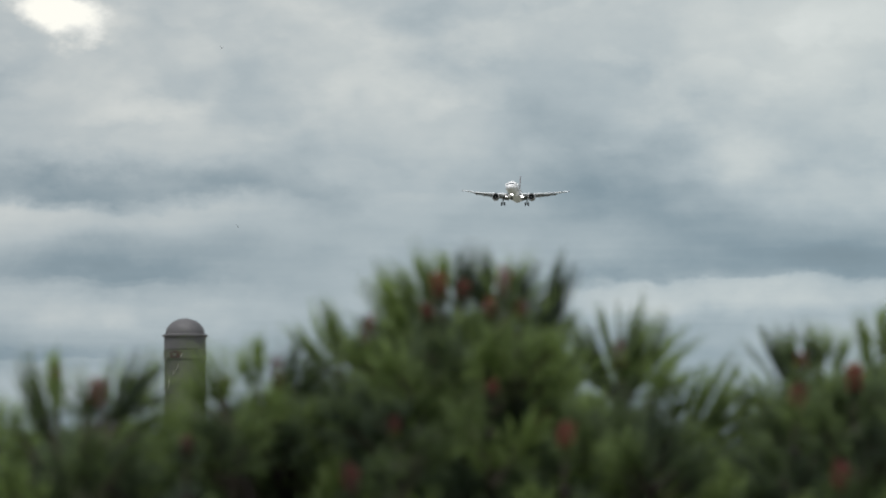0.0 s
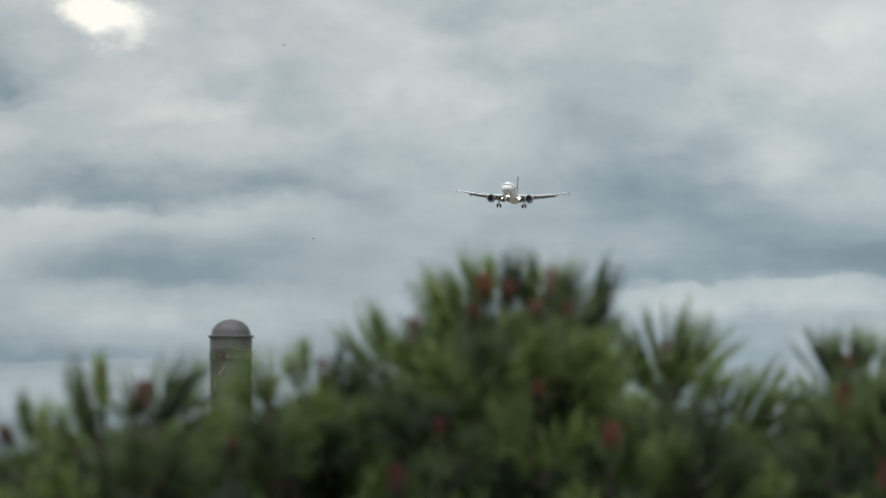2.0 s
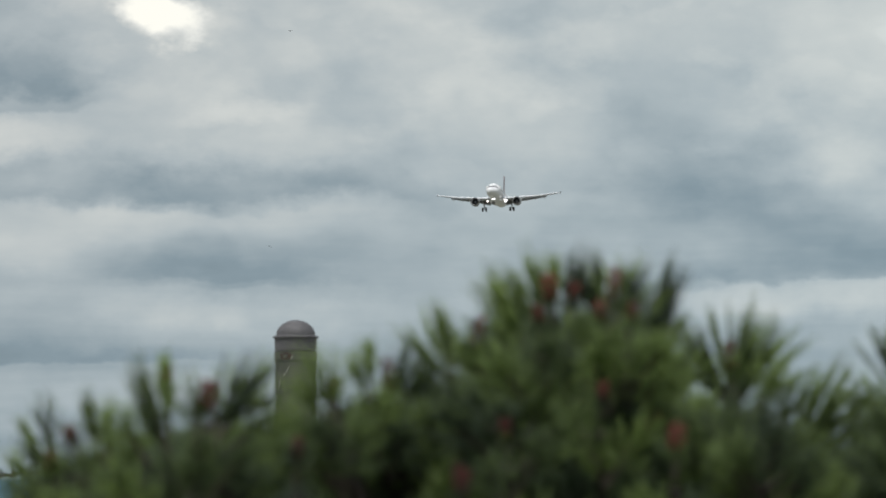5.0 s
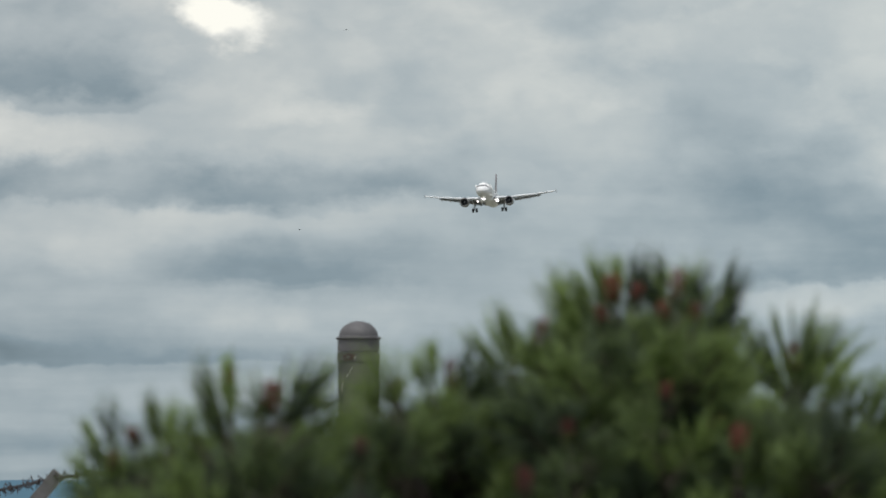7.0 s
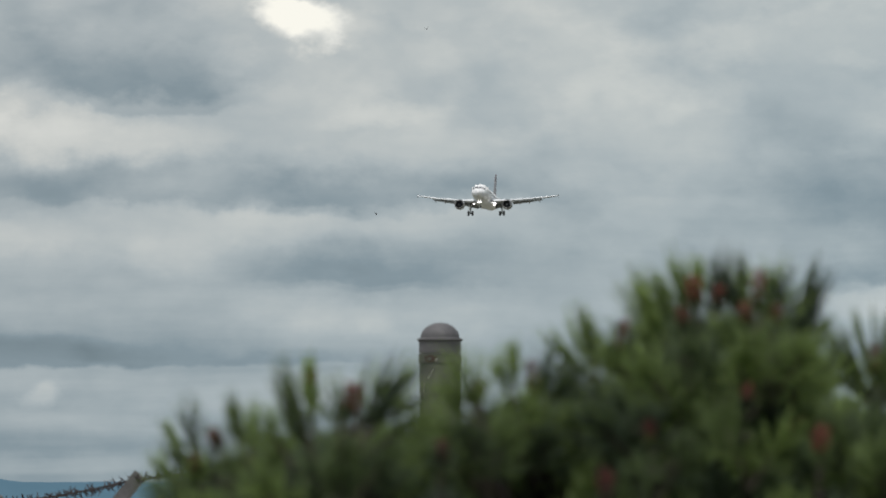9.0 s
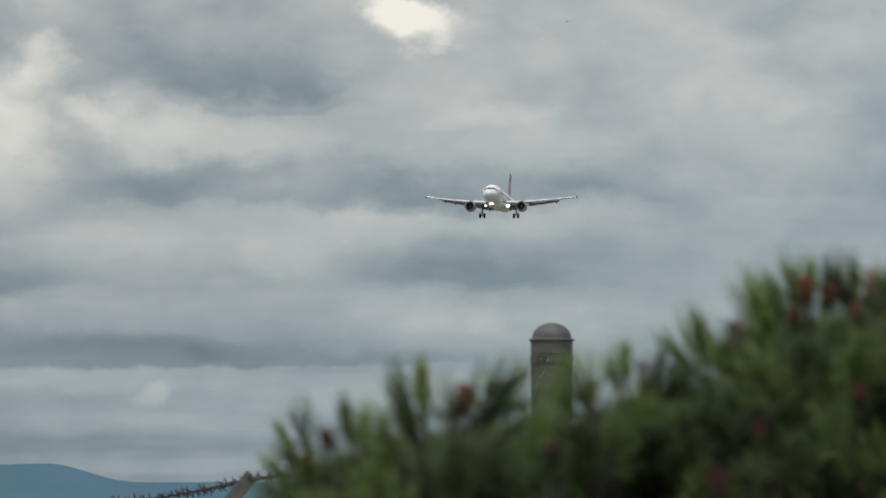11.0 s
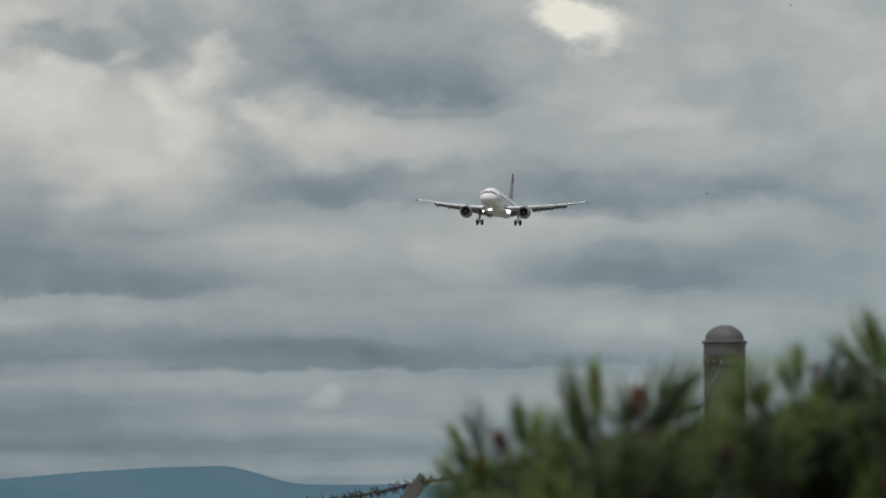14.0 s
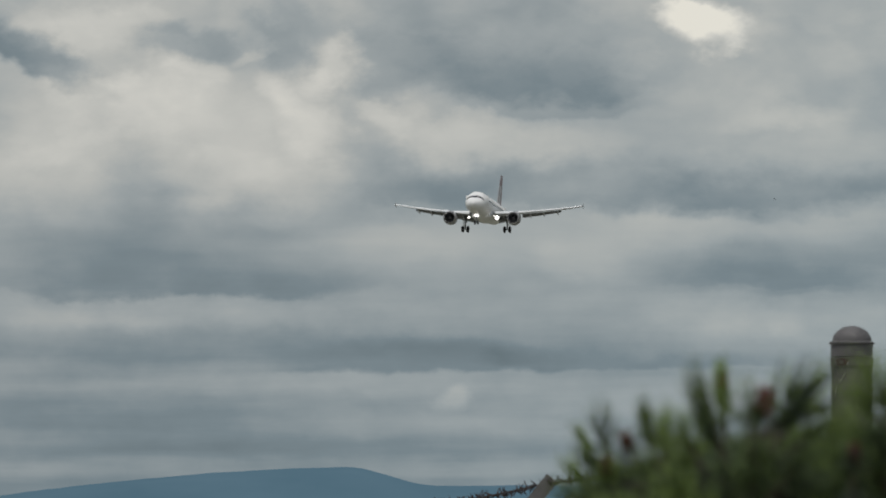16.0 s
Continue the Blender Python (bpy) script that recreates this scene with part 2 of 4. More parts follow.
HIGH_CLOUDS = [
    cloud(-49.6, 68.5, 7.3, 4.7, 0.44, turn=-8, edge=1.55),
    cloud(-45.5, 68.2, 8.0, 4.2, 0.10),
    cloud(-52.8, 70.3, 4.5, 2.9, 0.22, edge=1.8),
    cloud(-43.2, 63.1, 6.5, 8.7, 0.05, turn=20),
    cloud(-34.5, 68.2, 10.1, 6.5, 0.05),
    cloud(-76.6, 63.0, 31.2, 17.9, -0.16, floor=3, edge=1.7),
    cloud(-70.8, 59.0, 19.6, 9.5, -0.11, floor=3, edge=1.9),
    cloud(-89.6, 68.2, 15.9, 8.0, -0.06, turn=-25),
    cloud(-35.3, 66.0, 15.9, 10.1, -0.09),
    cloud(-28.0, 58.8, 14.5, 6.5, -0.06),
    cloud(-98.2, 64.2, 4.3, 5.4, 0.22, turn=10, edge=1.1),
    cloud(-101.6, 58.0, 5.8, 8.0, 0.2, turn=30, edge=1.2),
    cloud(-136.0, 56.6, 11.6, 8.7, 0.08),
    cloud(-94.0, 58.0, 5.1, 2.2, 0.1, turn=-35, edge=1.3),
    cloud(-116.4, 61.7, 6.5, 1.9, 0.08, turn=-12, edge=1.4),
    cloud(-109.9, 64.2, 4.3, 1.7, 0.08, turn=20, edge=1.4),
    cloud(-99.1, 61.7, 2.9, 2.9, 0.12, edge=1.2),
    cloud(-96.9, 66.7, 3.6, 2.2, 0.1),
    cloud(-123.7, 59.5, 16.7, 6.9, 0.14, turn=-5, edge=1.15),
    cloud(-131.7, 68.9, 15.2, 5.8, 0.18),
    cloud(-127.3, 60.9, 5.8, 2.2, 0.08, turn=10, edge=1.3),
    cloud(-109.9, 70.4, 6.5, 3.6, 0.12),
    cloud(-122.2, 51.5, 34.8, 12.3, 0.13),
    cloud(-105.6, 52.2, 14.5, 8.0, 0.07),
    cloud(-136.0, 53.0, 14.5, 6.5, 0.05),
    cloud(-120.8, 49.3, 8.7, 5.8, -0.06),
    cloud(-109.2, 44.3, 14.5, 3.6, -0.05),
    cloud(-136.0, 64.2, 11.6, 5.4, -0.26, turn=-32, floor=0.5, edge=1.7),
    cloud(-139.6, 68.2, 8.0, 5.1, -0.14),
    cloud(-117.5, 66.2, 8.0, 3.3, -0.15, turn=-8, edge=1.5),
    cloud(-106.3, 65.7, 10.9, 4.0, -0.14, turn=-38, edge=1.4),
    cloud(-104.1, 69.6, 5.8, 2.9, -0.08, turn=-30),
    cloud(-78.0, 53.7, 24.6, 4.3, 0.11, turn=-4),
    cloud(-91.1, 56.6, 8.7, 3.6, 0.07, turn=-25),
    cloud(-94.0, 50.8, 10.9, 5.1, -0.06, turn=-38, floor=0.3, edge=1.4),
    cloud(-67.9, 45.9, 34.8, 7.9, -0.07, turn=-3, floor=3, edge=1.6),
    cloud(-42.5, 45.4, 30.4, 6.8, -0.055, floor=3, edge=1.6),
    cloud(-80.2, 49.3, 14.5, 4.3, -0.05),
    cloud(-62.0, 46.4, 40.6, 6.5, -0.035, floor=3, edge=2),
    cloud(-39.6, 57.0, 10.9, 2.6, 0.08, floor=0.3),
    cloud(-78.7, 54.1, 15.9, 5.8, 0.05, turn=-10),
    cloud(-16.4, 60.2, 23.9, 10.9, 0.03),
    cloud(-3.7, 58.0, 7.2, 4.0, 0.07),
    cloud(4.3, 65.4, 8.0, 3.6, 0.08),
    cloud(11.9, 55.3, 15.8, 7.0, -0.05, turn=-52, edge=1.1),
    cloud(-7.7, 70.0, 14.5, 4.3, -0.06),
    cloud(10.4, 63.8, 23.9, 12.3, -0.06),
    cloud(21.3, 48.6, 23.9, 9.4, -0.11, turn=-10),
    cloud(35.8, 51.2, 11.6, 6.5, 0.1),
    cloud(52.5, 46.8, 10.9, 5.1, 0.07),
    cloud(47.4, 66.7, 23.9, 10.1, 0.07),
    cloud(27.8, 64.6, 11.6, 6.5, -0.03),
    cloud(-18.6, 46.2, 24.6, 8.4, -0.04, floor=3, edge=1.5),
    cloud(51.0, 39.2, 18.8, 5.1, -0.07),
    cloud(38.0, 41.4, 14.5, 4.3, -0.04),
    cloud(-130.2, 49.9, 15.0, 7.0, -0.10, turn=-20),
    cloud(-124.0, 47.0, 9.0, 6.0, -0.06, turn=-40),
    cloud(-43.2, 46.2, 24.0, 4.6, -0.06, floor=2),
    cloud(-30.0, 49.0, 20.0, 6.0, -0.03),
    cloud(12.0, 42.0, 22.0, 9.0, -0.05),
    cloud(12.0, 62.0, 22.0, 10.0, -0.04),
    cloud(-128.0, 42.0, 20.0, 8.0, -0.06),
    cloud(-43.0, 41.0, 18.0, 7.0, -0.04),
]
LOW_CLOUDS = [
    cloud(-124.3, 39.2, 30.4, 10.9, -0.07),
    cloud(-127.2, 18.9, 30.4, 12.3, -0.07),
    cloud(-38.8, 37.0, 21.7, 8.0, -0.05),
    cloud(10.4, 47.2, 18.8, 10.1, -0.05),
    cloud(-89.6, 41.0, 13.0, 5.1, 0.08),
    cloud(-67.9, 38.5, 8.0, 4.3, 0.08),
    cloud(-67.8, 42.1, 37.7, 3.6, 0.06),
    cloud(-52.5, 42.5, 21.7, 3.3, 0.07),
    cloud(-26.5, 42.1, 15.9, 3.3, 0.05, turn=-6),
    cloud(-19.9, 43.9, 10.9, 2.9, -0.04),
    cloud(-123.0, 41.0, 32.6, 4.3, -0.05),
    cloud(-118.6, 34.8, 34.1, 6.5, -0.15, floor=3, edge=1.5),
    cloud(-44.0, 35.0, 27.5, 5.8, -0.06, floor=3, edge=1.5),
    cloud(-45.2, 35.6, 18.8, 4.2, -0.05, floor=3, edge=1.5),
    cloud(-122.2, 31.6, 37.7, 2.9, 0.07),
    cloud(-75.1, 32.0, 21.7, 3.3, 0.03),
    cloud(-49.8, 30.5, 18.8, 3.3, 0.04),
    cloud(-118.6, 27.2, 43.5, 4.0, -0.1, floor=0.5, edge=1.3),
    cloud(-87.5, 24.4, 23.9, 4.8, -0.15, floor=3, edge=1.8),
    cloud(-67.9, 24.8, 18.8, 3.8, -0.08, floor=3, edge=1.5),
    cloud(-49.8, 26.2, 11.6, 2.2, -0.03),
    cloud(-107.8, 22.4, 50.7, 2.3, 0.07),
    cloud(-86.7, 20.4, 4.3, 2.3, 0.12, edge=1.4),
    cloud(-123.7, 17.8, 30.4, 1.9, -0.03),
    cloud(-93.3, 17.1, 36.2, 2.0, 0.03),
    cloud(-59.2, 20.4, 18.1, 3.6, 0.06),
    cloud(-93.3, 14.2, 44.9, 2.6, -0.09, floor=0.4),
    cloud(-127.3, 11.7, 26.1, 1.9, 0.09),
    cloud(-80.9, 11.5, 25.4, 1.4, 0.06),
    cloud(-136.0, 15.3, 18.1, 1.9, 0.04),
    cloud(-35.1, 30.5, 30.4, 4.3, 0.07),
    cloud(-48.1, 27.6, 14.5, 3.6, 0.05),
    cloud(-52.5, 24.3, 11.6, 2.1, -0.09, floor=3),
    cloud(-38.8, 20.4, 21.7, 3.6, 0.06),
    cloud(38.8, 35.9, 30.4, 5.5, -0.11, turn=1, floor=3, edge=1.7),
    cloud(16.4, 34.2, 13.0, 3.2, -0.07, turn=6, floor=3),
    cloud(37.4, 33.0, 34.8, 3.5, 0.12, turn=1),
    cloud(33.8, 41.7, 14.5, 4.3, -0.05),
    cloud(28.7, 27.6, 21.7, 3.6, -0.03),
    cloud(44.6, 26.9, 17.4, 4.3, 0.04),
    cloud(25.1, 30.5, 11.6, 2.9, 0.05),
]


def shell(name, radius, low, high, around, material):
    """A piece of a sphere about the eye, open to the ground side."""
    bm = bmesh.new()
    na, ne = 60, 24
    grid = []
    for i in range(ne + 1):
        el = radians(low + (high - low) * i / ne)
        grid.append([bm.verts.new((radius * math.sin(radians(a)) * math.cos(el), radius * math.cos(radians(a)) * math.cos(el), radius * math.sin(el)))
                     for a in [-around + 2 * around * j / na for j in range(na + 1)]])
    for i in range(ne):
        for j in range(na):
            f = bm.faces.new((grid[i][j], grid[i + 1][j], grid[i + 1][j + 1], grid[i][j + 1]))
            f.smooth = True
    me = bpy.data.meshes.new(name)
    bm.to_mesh(me)
    bm.free()
    me.materials.append(material)
    ob = new(name, me)
    ob.location = (0, 0, EYE)
    return ob


backdrop = shell("backdrop", 4800, -1.0, 24, 40, sky_surface("far_cloud_cover", LOW_CLOUDS + HIGH_CLOUDS))
tagged(backdrop, "layered grey overcast sky down to the horizon", "sky", kind="structure")
high_clouds = shell("cloud_layer", 4600, 2.0, 24, 40, sky_surface("near_cloud_cover", LOW_CLOUDS + HIGH_CLOUDS, fade=(34.0, 46.0)))
tagged(high_clouds, "ragged grey cloud layer with one bright gap, drifting slowly", "cloud", kind="structure")


def part(name, bm, material, parent=None, label=""):
    me = bpy.data.meshes.new(name)
    bm.to_mesh(me)
    bm.free()
    me.materials.append(material)
    ob = new(name, me)
    ob.parent = parent
    return tagged(ob, label)


def smooth(bm, limit=0.7):
    for f in bm.faces:
        f.smooth = True
    for e in bm.edges:
        if len(e.link_faces) == 2 and e.calc_face_angle(0) > limit:
            e.smooth = False
    return bm


# the far hill glows by itself, with blue distance haze put into its colours
def hazy_hill_glow():
    m = bpy.data.materials.new("wooded_hill_haze_glow")
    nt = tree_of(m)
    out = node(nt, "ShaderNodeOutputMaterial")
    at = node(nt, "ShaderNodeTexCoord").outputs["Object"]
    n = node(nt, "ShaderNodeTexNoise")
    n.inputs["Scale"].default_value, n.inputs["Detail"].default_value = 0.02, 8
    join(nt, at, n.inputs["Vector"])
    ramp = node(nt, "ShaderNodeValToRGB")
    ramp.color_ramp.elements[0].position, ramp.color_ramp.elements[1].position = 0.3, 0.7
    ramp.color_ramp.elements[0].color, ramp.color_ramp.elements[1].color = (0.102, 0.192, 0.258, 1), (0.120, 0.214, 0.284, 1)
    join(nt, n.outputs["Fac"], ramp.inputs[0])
    # emission in place of daylight on the slope
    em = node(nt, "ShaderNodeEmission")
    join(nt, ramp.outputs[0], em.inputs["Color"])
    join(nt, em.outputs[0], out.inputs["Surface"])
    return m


def hill(name, away, deep, crest):
    """A long hill of some depth: its crest height in metres is a function of the place along it."""
    bm = bmesh.new()
    xs = [-1500 + 3 * i for i in range(1001)]
    rows = []
    for x in xs:
        h = crest(x) + 0.5 * noise.noise((x * 0.03, 3.1, 0)) + 0.25 * noise.noise((x * 0.11, 8.0, 0))
        rows.append([bm.verts.new((x, away + deep * (k / 6 - 0.5), max(-2.0, h * math.sin(math.pi * k / 6) ** 0.8 if 0 < k < 6 else -2.0))) for k in range(7)])
    for a, b in zip(rows, rows[1:]):
        for k in range(6):
            bm.faces.new((a[k], b[k], b[k + 1], a[k + 1])).smooth = True
    ob = part(name, bm, HILL_GLOW)
    return ob


HILL_GLOW = hazy_hill_glow()


def ridge(x):
    """Crest height: a steep little summit, a long fall to the west and a level saddle to the east."""
    s = min(1.0, max(0.0, (-362 - x) / 50))
    return max(9.0, 41 + 10 * s * s * (3 - 2 * s) - 6 * max(0.0, (-410 - x) / 111) ** 1.7)


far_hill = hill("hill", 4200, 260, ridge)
tagged(far_hill, "wooded hill along the horizon, blue haze painted into its glowing colour", "hill", kind="structure")

bm = bmesh.new()
rings, spokes = (0, 3, 8, 16, 30, 60, 120, 300, 900, 2400, 4790), 64
prev = None
for r in rings:
    ring = [bm.verts.new((r * math.sin(2 * math.pi * k / spokes), r * math.cos(2 * math.pi * k / spokes), 0.05 * noise.noise((r * 0.31, k * 0.9, 0)) if 0 < r < 100 else 0)) for k in range(spokes)] if r else [bm.verts.new((0, 0, 0))]
    if prev:
        for k in range(spokes):
            k2 = (k + 1) % spokes
            if len(prev) == 1:
                bm.faces.new((prev[0], ring[k2], ring[k]))
            else:
                bm.faces.new((prev[k], prev[k2], ring[k2], ring[k]))
    prev = ring
ground = part("ground", smooth(bm), GRASS)
tagged(ground, "rough green and straw-coloured grassland", "ground", kind="structure")


# ---- shapes ----
def loft(bm, sections, close=True):
    """Skins rings of points, one after the other; close caps the ends."""
    rings = [[bm.verts.new(p) for p in s] for s in sections]
    for a, b in zip(rings, rings[1:]):
        n = len(a)
        for k in range(n):
            bm.faces.new((a[k], a[(k + 1) % n], b[(k + 1) % n], b[k]))
    if close:
        bm.faces.new(list(reversed(rings[0])))
        bm.faces.new(rings[-1])
    bmesh.ops.recalc_face_normals(bm, faces=bm.faces[:])
    return bm


def ring_y(x, y, z, rx, rz, n=28):
    return [(x + rx * math.cos(2 * math.pi * k / n), y, z + rz * math.sin(2 * math.pi * k / n)) for k in range(n)]


def ring_z(x, y, z, r, n=24):
    return [(x + r * math.cos(2 * math.pi * k / n), y + r * math.sin(2 * math.pi * k / n), z) for k in range(n)]


def tube(bm, points, radii, n=8):
    """A round bar along a line of points."""
    points = [Vector(p) for p in points]
    sections = []
    for i, p in enumerate(points):
        d = (points[min(i + 1, len(points) - 1)] - points[max(i - 1, 0)]).normalized()
        side = d.cross(Vector((0.31, 0.94, 0.13))).normalized()
        up = d.cross(side)
        r = radii[i] if isinstance(radii, (list, tuple)) else radii
        sections.append([p + r * (math.cos(2 * math.pi * k / n) * side + math.sin(2 * math.pi * k / n) * up) for k in range(n)])
    return loft(bm, sections)


def foil(x, y, z, chord, thick, drop=0.0):
    """A wing section in the plane across x: leading edge at y, chord to the tail; drop turns the tail down (radians)."""
    pts = []
    for s, sign in [(0, 1), (0.03, 1), (0.12, 1), (0.3, 1), (0.6, 1), (1.0, 1), (0.6, -1), (0.3, -1), (0.12, -1), (0.03, -1)]:
        t = thick * chord * 2.6 * (math.sqrt(max(s, 0)) * 0.55 - 0.30 * s - 0.25 * s * s) * (1.0 if sign > 0 else 0.75) * sign
        dy, dz = s * chord, t
        pts.append((x, y + dy * math.cos(drop) + dz * math.sin(drop), z - dy * math.sin(drop) + dz * math.cos(drop)))
    return pts


# ---- airliner ----
def wing_line(x):
    """Leading edge, height, chord of the main wing at x metres from the centre line."""
    s = abs(x)
    lead = 11.7 + (s - 1.9) * 0.53
    chord = 7.2 - (s - 1.9) * 0.72 if s < 6.4 else 3.96 - (s - 6.4) * (3.96 - 1.5) / (17.0 - 6.4)
    rise = -1.22 + (s - 1.9) * 0.092 + 0.0036 * (s - 1.9) ** 2
    return lead, rise, chord


def airliner():
    plane = new("airliner")
    tagged(plane, "white twin-engined airliner with maroon fin, landing lights lit, wheels down", "airplane")
    # fuselage, nose at the origin, tail towards +y
    bm = bmesh.new()
    profile = [(0.0, 0.05, -0.50, -0.60), (0.12, 0.42, -0.18, -0.93), (0.4, 0.78, 0.06, -1.23), (0.9, 1.14, 0.28, -1.50), (1.5, 1.42, 0.47, -1.68), (2.0, 1.58, 0.86, -1.80),
               (2.6, 1.72, 1.30, -1.90), (3.5, 1.86, 1.68, -1.99), (4.8, 1.95, 1.96, -2.05), (6.2, 1.975, 2.07, -2.07), (11, 1.975, 2.07, -2.07), (18, 1.975, 2.07, -2.07),
               (24, 1.975, 2.07, -2.07), (27, 1.92, 2.06, -1.90), (30, 1.62, 2.02, -1.22), (33, 1.12, 1.93, -0.37), (35.5, 0.65, 1.75, 0.35), (37.2, 0.28, 1.52, 0.88), (37.57, 0.14, 1.43, 1.07)]
    body = [(y, w, (top - low) / 2, (top + low) / 2) for y, w, top, low in profile]
    loft(bm, [ring_y(0, y, z, rx, rz, 36) for y, rx, rz, z in body])
    part("fuselage", smooth(bm), WHITE_PAINT, plane, "glossy white fuselage")
    # belly fairing where the wings meet
    bm = bmesh.new()
    loft(bm, [ring_y(0, y, z, rx, rz, 24) for y, rx, rz, z in ((10.2, 0.6, 0.3, -1.75), (11.4, 1.75, 0.75, -1.55), (13, 2.15, 1.0, -1.5), (18, 2.2, 1.05, -1.5), (20, 1.9, 0.85, -1.5), (22, 0.7, 0.35, -1.75))])
    part("belly_fairing", smooth(bm), WHITE_PAINT, plane)
    # cockpit windows, set round the nose
    def nose_at(y):
        for (y0, a0, b0, z0), (y1, a1, b1, z1) in zip(body, body[1:]):
            if y0 <= y <= y1:
                f = (y - y0) / (y1 - y0)
                return a0 + (a1 - a0) * f, b0 + (b1 - b0) * f, z0 + (z1 - z0) * f
    for side in (-1, 1):
        for a_in, a_out in ((89, 62), (60.5, 42), (40.5, 25)):
            bm = bmesh.new()
            corners = []
            for a in [a_in + (a_out - a_in) * q / 4 for q in range(5)]:
                row = []
                low, high = 1.66 + (90 - a) / 66 * 0.60, 2.12 + (90 - a) / 66 * 0.55
                for y in (low, (low + high) / 2, high):
                    rx, rz, z = nose_at(y)
                    row.append(bm.verts.new((side * (rx + 0.015) * math.cos(radians(a)), y - 0.03, z + (rz + 0.015) * math.sin(radians(a)))))
                corners.append(row)
            for q in range(4):
                for k in range(2):
                    bm.faces.new((corners[q][k], corners[q][k + 1], corners[q + 1][k + 1], corners[q + 1][k]))
            bmesh.ops.recalc_face_normals(bm, faces=bm.faces[:])
            grown = bmesh.ops.extrude_face_region(bm, geom=bm.faces[:])
            bmesh.ops.translate(bm, verts=[g for g in grown["geom"] if isinstance(g, bmesh.types.BMVert)], vec=(0, 0.03, -0.03))
            part("cockpit_window", bm, GLASS_DARK, plane, "dark cockpit window pane")
    # cabin windows down the flank
    pane = None
    for side in (-1, 1):
        for k in range(36):
            y = 6.6 + k * 0.62
            if pane is None:
                bm = bmesh.new()
                loft(bm, [[(dx, 0.12 * math.cos(a), 0.17 * math.sin(a)) for a in [2 * math.pi * i / 8 for i in range(8)]] for dx in (-0.012, 0.012)])
                ob = part("cabin_window", bm, GLASS_DARK, plane)
                pane = ob.data
            else:
                ob = new("cabin_window", pane)
                ob.parent = plane
            ob.location = (side * 1.955, y, 0.42)
    for side, y in ((-1, 5.3), (1, 5.3), (-1, 28.2), (1, 28.2)):
        bm = bmesh.new()
        loft(bm, [[(side * (1.955 + o), y + w, z) for w, z in ((-0.4, -0.5), (0.4, -0.5), (0.42, 0.6), (0.36, 1.25), (-0.36, 1.25), (-0.42, 0.6))] for o in (-0.35, 0.012)])
        part("cabin_door", bm, WHITE_PAINT, plane)
    # wings
    for side in (-1, 1):
        bm = bmesh.new()
        sections = []
        for s in (1.2, 1.9, 4.0, 6.4, 9.5, 13.0, 16.2, 17.0):
            lead, rise, chord = wing_line(max(s, 1.9))
            sections.append(foil(side * s, lead + 0.25, rise, chord * 0.80, 0.145 if s < 6.5 else 0.12))
        loft(bm, sections)
        wing = part("wing", smooth(bm, 1.0), WING_GREY, plane, "grey swept wing")
        # drooped slats along the leading edge
        for a, b in ((2.4, 5.3), (6.2, 9.02), (9.06, 11.62), (11.66, 14.22), (14.26, 16.9)):
            bm = bmesh.new()
            secs = []
            for s in (a, (a + b) / 2, b):
                lead, rise, chord = wing_line(s)
                secs.append(foil(side * s, lead - 0.30, rise - 0.15 - chord * 0.010, 0.17 * chord + 0.32, 0.36, -0.40))
            loft(bm, secs)
            part("slat", smooth(bm, 1.0), SLAT_METAL, wing, "pale grey slat, drooped")
        # flaps let down behind the wing
        for a, b in ((2.1, 6.2), (6.5, 13.2)):
            bm = bmesh.new()
            secs = []
            for s in (a, (a + b) / 2, b):
                lead, rise, chord = wing_line(s)
                secs.append(foil(side * s, lead + chord * 0.80, rise - 0.10, 0.32 * chord, 0.13, 0.48))
            loft(bm, secs)
            part("flap", smooth(bm, 1.0), FLAP_GREY, wing, "dark flap fully let down")
        bm = bmesh.new()
        secs = []
        for s in (13.3, 16.4):
            lead, rise, chord = wing_line(s)
            secs.append(foil(side * s, lead + chord * 0.79, rise - 0.02, 0.24 * chord, 0.12, 0.12))
        loft(bm, secs)
        part("aileron", smooth(bm, 1.0), WING_GREY, wing)
        # flap track fairings
        for s in (4.3, 7.9, 10.2, 12.6):
            lead, rise, chord = wing_line(s)
            y0 = lead + chord * 0.52
            bm = bmesh.new()
            loft(bm, [ring_y(side * s, y0 + d, rise - 0.28 - dz, r, r * 1.25, 10) for d, r, dz in ((0, 0.03, -0.05), (0.35, 0.13, 0), (1.0, 0.17, 0.05), (chord * 0.42 + 0.3, 0.14, 0.26), (chord * 0.50 + 0.7, 0.03, 0.55))])
            part("flap_fairing", smooth(bm), WING_GREY, wing)
        # wingtip fence
        bm = bmesh.new()
        lead, rise, chord = wing_line(17.0)
        loft(bm, [[(side * (17.0 + o), lead + 0.25 + y, rise + z) for y, z in ((0.1, 0.0), (0.8, 0.40), (1.45, 0.45), (1.35, 0.0), (1.4, -0.42), (0.85, -0.38))] for o in (0.0, 0.07)])
        part("wingtip_fence", bm, WING_GREY, wing)
        # engine in its nacelle
        ex, ez, ey = side * 5.75, -2.15, 10.6
        bm = bmesh.new()
        loft(bm, [ring_y(ex, ey + d, ez, r, r, 28) for d, r in ((0.06, 0.90), (0.0, 0.99), (0.10, 1.06), (0.5, 1.17), (1.4, 1.22), (2.4, 1.15), (3.3, 0.92), (3.3, 0.80), (0.9, 0.84), (0.3, 0.86))], close=False)
        engine = part("engine", smooth(bm), COWL_PAINT, plane, "pale grey engine cowl")
        bm = bmesh.new()
